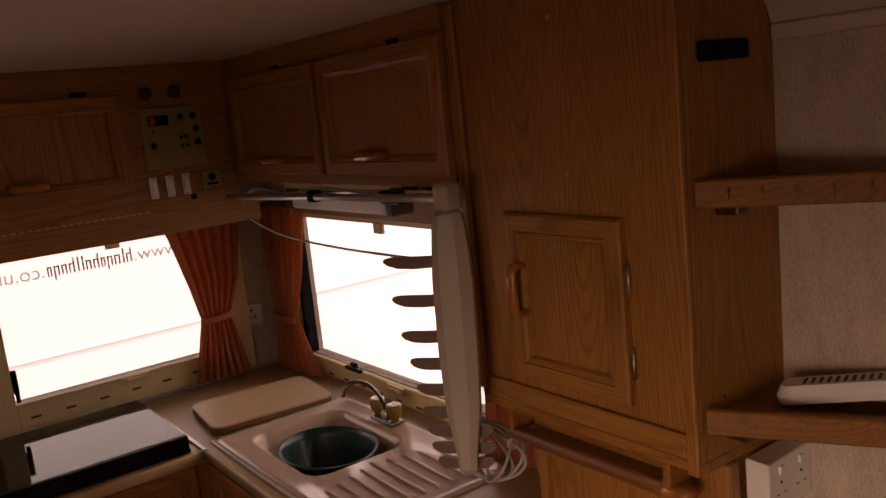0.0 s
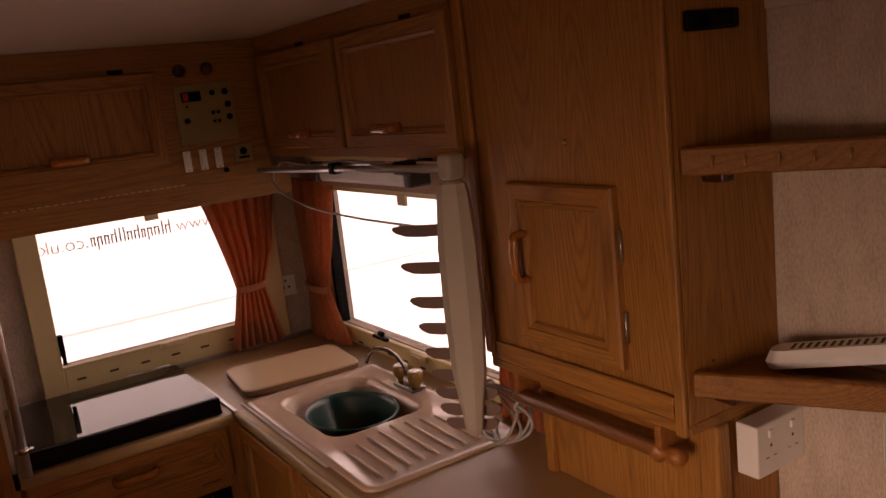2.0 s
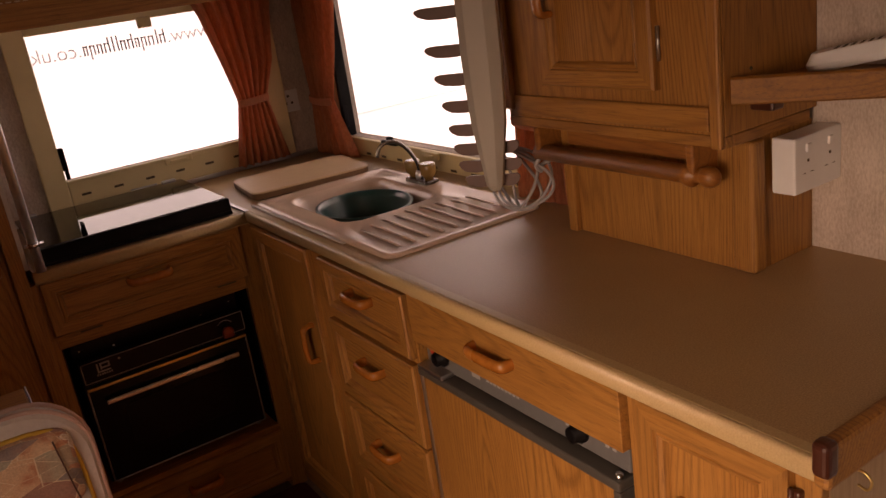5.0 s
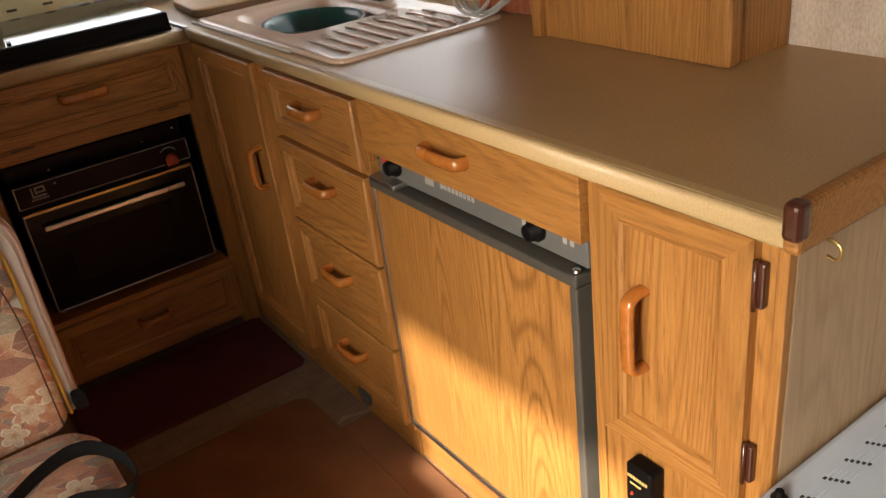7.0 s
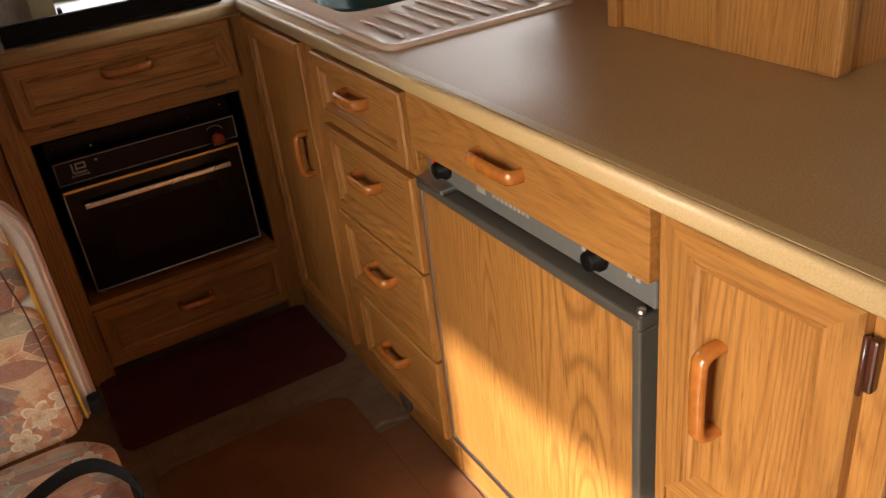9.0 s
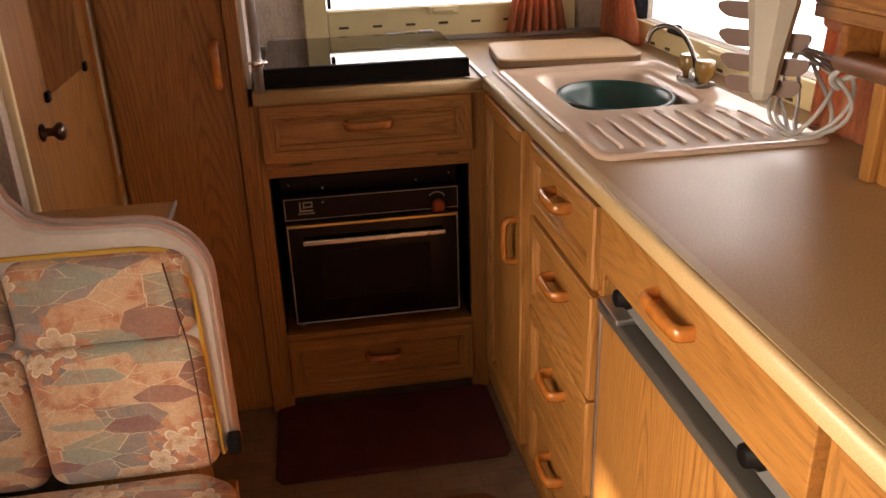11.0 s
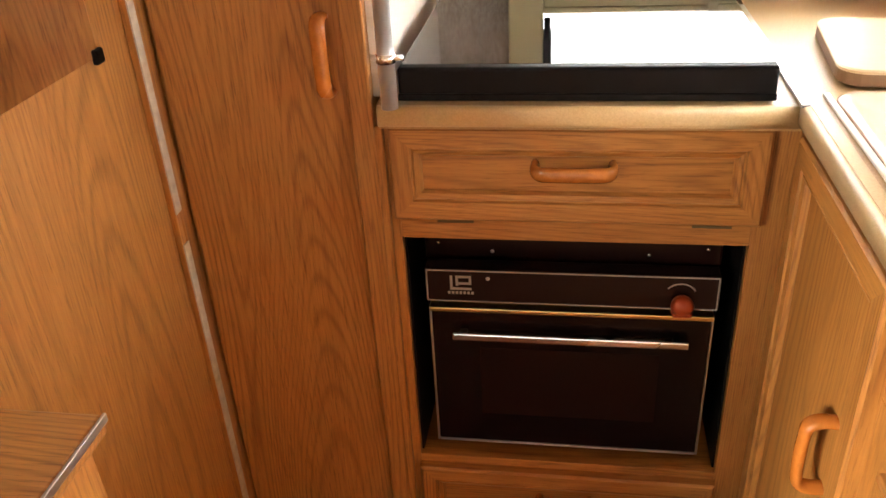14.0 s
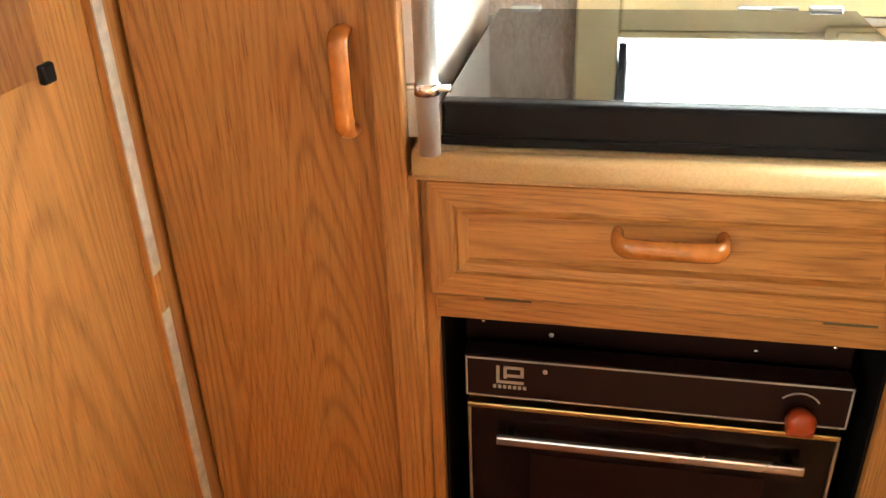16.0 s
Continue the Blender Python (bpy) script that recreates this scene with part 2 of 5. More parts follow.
def floral():
    """Woven patchwork upholstery: slanting patches edged with cream stitching, under clusters of pale flowers."""
    m, n, l, p = material("floral_upholstery")
    vec = coords(n, l, (1, 1, 1), False)

    axes = n.new("ShaderNodeSeparateXYZ")
    l.new(vec, axes.inputs[0])
    lie = n.new("ShaderNodeCombineXYZ")
    l.new(axes.outputs[0], lie.inputs[0])
    l.new(math_node(n, l, 'ADD', axes.outputs[2], axes.outputs[1]), lie.inputs[1])

    def plane(scale, turn, shift):
        mp = n.new("ShaderNodeMapping")
        mp.inputs["Rotation"].default_value = (0, 0, turn)
        mp.inputs["Scale"].default_value = (scale[0], scale[2], 1)
        mp.inputs["Location"].default_value = (shift, shift, 0)
        l.new(lie.outputs[0], mp.inputs["Vector"])
        return mp.outputs[0]

    def cells(where, scale, feature):
        v = n.new("ShaderNodeTexVoronoi")
        v.voronoi_dimensions, v.feature = '2D', feature
        v.inputs["Scale"].default_value = scale
        l.new(where, v.inputs["Vector"])
        return v

    def stepped(fac, shades):
        cr = n.new("ShaderNodeValToRGB")
        cr.color_ramp.interpolation = 'CONSTANT'
        while len(cr.color_ramp.elements) < len(shades):
            cr.color_ramp.elements.new(0.5)
        for e, (pos, c) in zip(cr.color_ramp.elements, shades):
            e.position, e.color = pos, (*c, 1)
        l.new(fac, cr.inputs[0])
        return cr.outputs[0]

    weave = noise_node(n, l, vec, 330, 2)
    tint = noise_node(n, l, vec, 28, 3)
    col = ramp(n, l, tint, [(0.36, (0.52, 0.24, 0.14)), (0.46, (0.64, 0.39, 0.24)), (0.62, (0.66, 0.45, 0.29))])
    # two layers of slanting patches
    for scale, turn, shift, shades, keep in (
            ((1, 0, 1.55), 0.75, 0.0, [(0.0, (0.22, 0.21, 0.21)), (0.25, (0.34, 0.34, 0.26)), (0.45, (0.26, 0.12, 0.11)), (0.62, (0.30, 0.28, 0.29)), (0.8, (0.50, 0.21, 0.12))], 0.46),
            ((1, 0, 3.2), 2.2, 1.3, [(0.0, (0.28, 0.13, 0.12)), (0.35, (0.33, 0.35, 0.29)), (0.65, (0.20, 0.18, 0.20))], 0.30)):
        where = plane(scale, turn, shift)
        body = cells(where, 12.5, 'F1')
        rim = cells(where, 12.5, 'DISTANCE_TO_EDGE')
        sep = n.new("ShaderNodeSeparateColor")
        l.new(body.outputs["Color"], sep.inputs[0])
        on = math_node(n, l, 'LESS_THAN', sep.outputs[1], keep)
        fade = math_node(n, l, 'MULTIPLY', on, math_node(n, l, 'MULTIPLY_ADD', tint, 0.9, 0.28))
        col = mix(n, l, fade, col, stepped(sep.outputs[0], shades))
        thread = ramp(n, l, rim.outputs["Distance"], [(0.009, (1, 1, 1)), (0.017, (0, 0, 0))])
        broken = math_node(n, l, 'GREATER_THAN', noise_node(n, l, plane((1, 0, 1), 0.0, shift + 5), 13, 1), 0.47)
        col = mix(n, l, math_node(n, l, 'MULTIPLY', math_node(n, l, 'MULTIPLY', thread, broken), 0.9), col, (0.76, 0.60, 0.41))
    # flowers with russet leaves behind them
    for size, scale, shift, keep in ((0.030, 6.4, 0.0, 0.1), (0.024, 6.4, 0.032, 0.1), (0.024, 6.0, 3.7, 0.3)):
        where = plane((1, 0, 1), 0.0, shift)
        bloom = cells(where, scale, 'F1')
        gap = n.new("ShaderNodeVectorMath")
        gap.operation = 'SUBTRACT'
        l.new(where, gap.inputs[0])
        l.new(bloom.outputs["Position"], gap.inputs[1])
        xyz = n.new("ShaderNodeSeparateXYZ")
        l.new(gap.outputs[0], xyz.inputs[0])
        angle = math_node(n, l, 'ARCTAN2', xyz.outputs[1], xyz.outputs[0])
        far = n.new("ShaderNodeVectorMath")
        far.operation = 'LENGTH'
        l.new(gap.outputs[0], far.inputs[0])
        sepc = n.new("ShaderNodeSeparateColor")
        l.new(bloom.outputs["Color"], sepc.inputs[0])
        some = math_node(n, l, 'GREATER_THAN', sepc.outputs[0], keep)
        ragged = math_node(n, l, 'MULTIPLY_ADD', noise_node(n, l, vec, 70, 2), 0.34, -0.17)
        spin = math_node(n, l, 'ADD', angle, math_node(n, l, 'MULTIPLY', sepc.outputs[1], 6.0))
        for lobes, reach_in, reach_out, leaf in ((3.5, 0.7, 1.1, True), (2.5, 0.55, 0.45, False)):
            lobe = math_node(n, l, 'ABSOLUTE', math_node(n, l, 'COSINE', math_node(n, l, 'MULTIPLY', spin, lobes)))
            if leaf:
                lobe = math_node(n, l, 'POWER', lobe, 3.0)
            reach = math_node(n, l, 'MULTIPLY_ADD', lobe, size * reach_out, size * reach_in)
            ratio = math_node(n, l, 'ADD', math_node(n, l, 'DIVIDE', far.outputs["Value"], reach), ragged)
            inside = math_node(n, l, 'MULTIPLY', ramp(n, l, ratio, [(0.95, (1, 1, 1)), (1.0, (0, 0, 0))]), some)
            if leaf:
                shade = ramp(n, l, ratio, [(0.3, (0.46, 0.16, 0.08)), (0.75, (0.58, 0.27, 0.15))])
                inside = math_node(n, l, 'MULTIPLY', inside, 0.75)
            else:
                shade = ramp(n, l, ratio, [(0.0, (0.46, 0.26, 0.12)), (0.2, (0.58, 0.40, 0.25)), (0.45, (0.70, 0.55, 0.39)), (0.78, (0.64, 0.48, 0.34)), (0.86, (0.82, 0.70, 0.54))])
            col = mix(n, l, inside, col, shade)
    col = mix(n, l, 1.0, col, ramp(n, l, weave, [(0.3, (0.72, 0.72, 0.74)), (0.7, (0.97, 0.97, 0.98))]), 'MULTIPLY')
    l.new(col, p.inputs["Base Color"])
    p.inputs["Roughness"].default_value = 0.9
    p.inputs["Sheen Weight"].default_value = 0.2
    bump(n, l, p, weave, 0.3, 0.002)
    return m


def vinyl_floor():
    m, n, l, p = material("beige_floor_vinyl")
    vec = coords(n, l, (1, 1, 1), False)
    br = n.new("ShaderNodeTexBrick")
    br.inputs["Scale"].default_value = 5
    br.inputs["Color1"].default_value = (0.27, 0.185, 0.13, 1)
    br.inputs["Color2"].default_value = (0.245, 0.165, 0.115, 1)
    br.inputs["Mortar"].default_value = (0.225, 0.15, 0.105, 1)
    br.inputs["Mortar Size"].default_value = 0.02
    l.new(vec, br.inputs["Vector"])
    grime = noise_node(n, l, vec, 14, 4)
    col = mix(n, l, 1.0, br.outputs["Color"], ramp(n, l, grime, [(0.3, (0.7, 0.66, 0.62)), (0.7, (1, 1, 1))]), 'MULTIPLY')
    l.new(col, p.inputs["Base Color"])
    p.inputs["Roughness"].default_value = 0.5
    return m


def pile(name, dark, light):
    m, n, l, p = material(name)
    vec = coords(n, l, (1, 1, 1))
    fine = noise_node(n, l, vec, 520, 3)
    broad = noise_node(n, l, vec, 9, 3)
    f = math_node(n, l, 'MULTIPLY_ADD', fine, 0.6, math_node(n, l, 'MULTIPLY', broad, 0.4))
    l.new(ramp(n, l, f, [(0.34, dark), (0.64, light)]), p.inputs["Base Color"])
    p.inputs["Roughness"].default_value = 0.95
    bump(n, l, p, fine, 0.8, 0.004)
    return m


def glass():
    m, n, l, p = material("window_acrylic")
    p.inputs["Transmission Weight"].default_value = 1.0
    p.inputs["Roughness"].default_value = 0.0
    p.inputs["IOR"].default_value = 1.1
    return m


def glow(name, colour, power):
    m, n, l, p = material(name)
    vec = coords(n, l, (1, 1, 1), False)
    t = noise_node(n, l, vec, 0.8, 2)
    p.inputs["Base Color"].default_value = (0.5, 0.5, 0.5, 1)
    l.new(ramp(n, l, t, [(0.3, tuple(c * 0.96 for c in colour)), (0.7, colour)]), p.inputs["Emission Color"])
    p.inputs["Emission Strength"].default_value = power
    return m


worktop_mat = laminate()
edge_mat = edge_laminate()
vinyl = wall_vinyl()
curtain_cloth = cloth("peach_curtain_cloth", (0.66, 0.25, 0.12), (0.44, 0.14, 0.06))
band_cloth = cloth("peach_band_cloth", (0.70, 0.30, 0.16), (0.56, 0.21, 0.10))
floral_mat = floral()
floor_mat = vinyl_floor()
mat_red = pile("dark_red_pile", (0.050, 0.006, 0.005), (0.105, 0.014, 0.012))
carpet_mat = pile("rust_brown_pile", (0.15, 0.060, 0.022), (0.25, 0.105, 0.042))
glass_mat = glass()
day_glow = glow("bright_day_backdrop", (0.91, 0.955, 1.06), DAY_GLOW)
seam_mat = glow("backdrop_seam", (0.62, 0.70, 0.80), DAY_GLOW * 0.42)


# ---- building helpers ----
def thing(name, place, label, category, group="", kind=""):
    ob = new(name)
    ob.location = place
    ob.empty_display_size = 0.05
    return tagged(ob, label, category, group, kind)


def chain(ob):
    m = Matrix.Identity(4)
    while ob:
        m = ob.matrix_basis @ m
        ob = ob.parent
    return m


def part(name, bm, mat, parent=None, label="", smooth=False, local=False):
    """Links a bmesh, given in world places, as one mesh under parent."""
    bmesh.ops.recalc_face_normals(bm, faces=bm.faces)
    if parent and not local:
        bm.transform(chain(parent).inverted())
    me = bpy.data.meshes.new(name)
    bm.to_mesh(me)
    bm.free()
    if smooth:
        for f in me.polygons:
            f.use_smooth = True
    me.materials.append(mat)
    ob = new(name, me)
    ob.parent = parent
    if label:
        ob["label"] = label
    return ob


def add_box(bm, x0, x1, y0, y1, z0, z1, bev=0.0, seg=2):
    got = bmesh.ops.create_cube(bm, size=1.0)
    vs = got["verts"]
    for v in vs:
        v.co = Vector(((x0 + x1) / 2 + v.co.x * (x1 - x0), (y0 + y1) / 2 + v.co.y * (y1 - y0), (z0 + z1) / 2 + v.co.z * (z1 - z0)))
    if bev > 0:
        es = list({e for v in vs for e in v.link_edges})
        bmesh.ops.bevel(bm, geom=es, offset=bev, segments=seg, affect='EDGES', profile=0.5)
    return bm


def box(name, mat, parent, x0, x1, y0, y1, z0, z1, bev=0.0015, label="", seg=2):
    return part(name, add_box(bmesh.new(), x0, x1, y0, y1, z0, z1, bev, seg), mat, parent, label)


def tube_into(bm, pts, ra, rb=None, n=10, up=None, caps=True):
    """Sweeps an ellipse along points. up fixes the side on which radius rb lies."""
    rb = rb or ra
    pts = [Vector(p) for p in pts]
    rings = []
    side = None
    for i, p in enumerate(pts):
        d = (pts[min(i + 1, len(pts) - 1)] - pts[max(i - 1, 0)]).normalized()
        if up is not None:
            side = Vector(up)
        elif side is None:
            side = d.orthogonal().normalized()
        side = (side - d * side.dot(d)).normalized()
        other = d.cross(side)
        a = ra[i] if isinstance(ra, (list, tuple)) else ra
        b = rb[i] if isinstance(rb, (list, tuple)) else rb
        rings.append([bm.verts.new(p + other * math.cos(t) * a + side * math.sin(t) * b) for t in (2 * math.pi * k / n for k in range(n))])
    for r0, r1 in zip(rings, rings[1:]):
        for k in range(n):
            bm.faces.new((r0[k], r0[(k + 1) % n], r1[(k + 1) % n], r1[k]))
    if caps:
        bm.faces.new(rings[0][::-1])
        bm.faces.new(rings[-1])
    return bm


def tube(name, mat, parent, pts, ra, rb=None, n=10, up=None, label="", local=False):
    return part(name, tube_into(bmesh.new(), pts, ra, rb, n, up), mat, parent, label, True, local)


def smooth_path(pts, steps=8):
    """A Catmull-Rom line through points."""
    p = [Vector(q) for q in pts]
    p = [p[0] * 2 - p[1]] + p + [p[-1] * 2 - p[-2]]
    out = []
    for i in range(1, len(p) - 2):
        for k in range(steps):
            t = k / steps
            a, b, c, d = p[i - 1:i + 3]
            out.append(0.5 * (2 * b + (c - a) * t + (2 * a - 5 * b + 4 * c - d) * t * t + (3 * b - a - 3 * c + d) * t ** 3))
    return out + [p[-2]]


def lathe(name, mat, parent, centre, axis, profile, n=20, label=""):
    """Turns (distance along axis, radius) pairs round an axis."""
    bm = bmesh.new()
    ax = Vector(axis).normalized()
    s = ax.orthogonal().normalized()
    o = ax.cross(s)
    rings = []
    for d, r in profile:
        rings.append([bm.verts.new(Vector(centre) + ax * d + (s * math.cos(t) + o * math.sin(t)) * max(r, 1e-4)) for t in (2 * math.pi * k / n for k in range(n))])
    for r0, r1 in zip(rings, rings[1:]):
        for k in range(n):
            bm.faces.new((r0[k], r0[(k + 1) % n], r1[(k + 1) % n], r1[k]))
    bm.faces.new(rings[0][::-1])
    bm.faces.new(rings[-1])
    return part(name, bm, mat, parent, label, True)


class Face:
    """A front: u to the right, v up, w out of it. side 'y' looks towards -y, 'x' towards -x."""

    def __init__(self, side, x, y, z):
        self.side, self.o = side, Vector((x, y, z))

    def at(self, u, v, w):
        if self.side == 'y':
            return self.o + Vector((u, -w, v))
        return self.o + Vector((-w, -u, v))

    def grain(self, upright):
        return oak_z if upright else (oak_x if self.side == 'y' else oak_y)


def slab(bm, f, u0, u1, v0, v1, w0, w1, bev=0.0015):
    a, b = f.at(u0, v0, w0), f.at(u1, v1, w1)
    return add_box(bm, min(a.x, b.x), max(a.x, b.x), min(a.y, b.y), max(a.y, b.y), a.z, b.z, bev)


def member(f, s_map, length, fw, t):
    """One mitred moulding of a panelled front."""
    bm = bmesh.new()
    prof = [(0, 0), (0, t - 0.004), (0.004, t), (fw * 0.66, t), (fw * 0.70, t - 0.004), (fw * 0.74, t - 0.004), (fw * 0.78, t - 0.002), (fw * 0.92, t - 0.005), (fw, t - 0.012), (fw, 0)]
    ends = []
    for e in (0, 1):
        ends.append([bm.verts.new(f.at(*s_map(d if e == 0 else length - d, d), w)) for d, w in prof])
    for k in range(len(prof)):
        q = (k + 1) % len(prof)
        bm.faces.new((ends[0][k], ends[0][q], ends[1][q], ends[1][k]))
    bm.faces.new(ends[0][::-1])
    bm.faces.new(ends[1])
    return bm


def pull(f, u, v, upright, parent, length=0.088, base=0.0, reach=0.023):
    """A bowed wooden D handle."""
    h = length / 2
    line = [(-h, base - 0.004), (-h, base + reach * 0.55), (-h + 0.006, base + reach * 0.9), (-h + 0.018, base + reach), (0, base + reach + 0.001),
            (h - 0.018, base + reach), (h - 0.006, base + reach * 0.9), (h, base + reach * 0.55), (h, base - 0.004)]
    pts = [f.at(u, v + s, w) if upright else f.at(u + s, v, w) for s, w in line]
    pts = smooth_path(pts, 3)
    side = f.at(1, 0, 0) - f.at(0, 0, 0) if upright else Vector((0, 0, 1))
    return tube("handle", handle_wood, parent, pts, 0.0070, 0.0112, 10, side, "reddish brown wooden bow handle")


def panelled(name, f, u0, u1, v0, v1, parent, handle=None, upright_panel=True, fw=0.036, t=0.019):
    """A door or drawer front of four mitred mouldings round a sunk panel."""
    W, H = u1 - u0, v1 - v0
    g = Face(f.side, *f.at(u0, v0, 0))
    front = part(name, slab(bmesh.new(), g, fw * 0.8, W - fw * 0.8, fw * 0.8, H - fw * 0.8, 0.0, t - 0.013, 0), f.grain(upright_panel), parent)
    part("rail", member(g, lambda s, d: (s, d), W, fw, t), f.grain(False), front)
    part("rail", member(g, lambda s, d: (s, H - d), W, fw, t), f.grain(False), front)
    part("stile", member(g, lambda s, d: (d, s), H, fw, t), f.grain(True), front)
    part("stile", member(g, lambda s, d: (W - d, s), H, fw, t), f.grain(True), front)
    if handle:
        hu, hv, up, onto, *size = handle
        pull(f, hu, hv, up, front, *size, base=t if onto else t - 0.013, reach=0.023 if onto else 0.031)
    return front


def rounded(cx, cy, hx, hy, r, z, n=6):
    """A rounded rectangle of 4 * (n + 1) places."""
    out = []
    for (sx, sy), a0 in zip(((1, 1), (-1, 1), (-1, -1), (1, -1)), (0, 90, 180, 270)):
        for k in range(n + 1):
            a = radians(a0 + 90 * k / n)
            out.append(Vector((cx + sx * (hx - r) + r * math.cos(a), cy + sy * (hy - r) + r * math.sin(a), z)))
    return out


def loft(bm, loops, close_last=True, close_first=False):
    rings = [[bm.verts.new(p) for p in lp] for lp in loops]
    n = len(rings[0])
    for r0, r1 in zip(rings, rings[1:]):
        for k in range(n):
            bm.faces.new((r0[k], r0[(k + 1) % n], r1[(k + 1) % n], r1[k]))
    if close_last:
        bm.faces.new(rings[-1])
    if close_first:
        bm.faces.new(rings[0][::-1])
    return bm


def wall_with_hole(name, axis, a, b, lo, hi, z0, z1, hole, mat, label):
    """A wall between a and b (its thickness) from lo to hi, with an opening (lo, hi, z0, z1)."""
    bm = bmesh.new()
    h0, h1, hz0, hz1 = hole
    for p0, p1, q0, q1 in ((lo, h0, z0, z1), (h1, hi, z0, z1), (h0, h1, z0, hz0), (h0, h1, hz1, z1)):
        if axis == 'x':
            add_box(bm, a, b, p0, p1, q0, q1)
        else:
            add_box(bm, p0, p1, a, b, q0, q1)
    return tagged(part(name, bm, mat), label, "wall", kind="structure")


# ---- shell of the caravan ----
WX, WY, CEIL = 1.20, 2.46, 1.93
LX, FY = -1.05, -2.60
floor = tagged(box("floor", floor_mat, None, LX, WX, FY, WY, -0.05, 0.0, 0), "worn beige patterned vinyl floor of a caravan", "floor", kind="structure")
bm = bmesh.new()
add_box(bm, LX, 1.09, FY, WY, CEIL, CEIL + 0.05)
tri = [(1.09, CEIL), (1.13, CEIL - 0.022), (1.17, CEIL - 0.065), (1.19, CEIL - 0.10), (1.195, CEIL - 0.118), (1.25, CEIL - 0.118), (1.25, CEIL + 0.05), (1.09, CEIL + 0.05)]
loft(bm, [[Vector((x, FY, z)) for x, z in tri], [Vector((x, WY, z)) for x, z in tri]], True, True)
ceiling = tagged(part("ceiling", bm, ceiling_vinyl), "off-white vinyl caravan ceiling with a coved edge", "ceiling", kind="structure")
WB = (0.292, 0.985, 1.0, 1.436)
WR = (1.20, 2.30, 0.955, 1.43)
wall_with_hole("wall_back", 'y', WY, WY + 0.04, LX, WX + 0.04, -0.05, CEIL + 0.05, WB, vinyl, "textured beige vinyl wall round the kitchen window")
wall_with_hole("wall_right", 'x', WX, WX + 0.04, FY, WY, -0.05, CEIL + 0.05, WR, vinyl, "textured beige vinyl wall beside the worktop")
wall_with_hole("wall_left", 'x', LX - 0.04, LX, FY, WY, -0.05, CEIL + 0.05, (-0.62, 0.09, 0.0, 1.72), vinyl, "textured beige vinyl side wall with an open doorway")
wall_with_hole("wall_front", 'y', FY - 0.04, FY, LX - 0.04, WX + 0.04, -0.05, CEIL + 0.05, (-0.75, 0.95, 0.95, 1.55), vinyl, "textured beige vinyl end wall")
tagged(box("trim", ceiling_vinyl, None, WX - 0.012, WX - 0.001, FY, 0.54, CEIL - 0.145, CEIL - 0.119, 0.004), "cream edge trim under the ceiling cove", "trim", kind="structure")
tagged(box("backdrop", day_glow, None, -3.0, 5.0, 4.30, 4.34, -1.0, 4.0, 0), "bright white daylight outside the kitchen window", "backdrop", kind="structure")
tagged(box("backdrop", day_glow, None, 3.20, 3.24, -1.5, 6.0, -1.0, 4.0, 0), "bright white daylight outside the sink window", "backdrop", kind="structure")
tagged(box("backdrop", seam_mat, None, -3.0, 3.15, 4.285, 4.295, 0.680, 0.688, 0), "thin grey seam across the bright distance", "backdrop", kind="structure")
tagged(box("backdrop", seam_mat, None, 3.185, 3.195, -1.5, 4.25, 0.52, 0.530, 0), "thin grey seam across the bright distance", "backdrop", kind="structure")


tagged(box("ground", pile("grey_yard_gravel", (0.10, 0.095, 0.09), (0.20, 0.19, 0.175)), None, -150, 150, -150, 150, -0.65, -0.55, 0), "grey gravel yard round the caravan", "ground", kind="structure")
tagged(box("roof", white_plastic, None, LX - 0.05, WX + 0.06, FY - 0.05, WY + 0.05, CEIL + 0.052, CEIL + 0.085, 0.01), "white caravan roof skin", "roof", kind="structure")


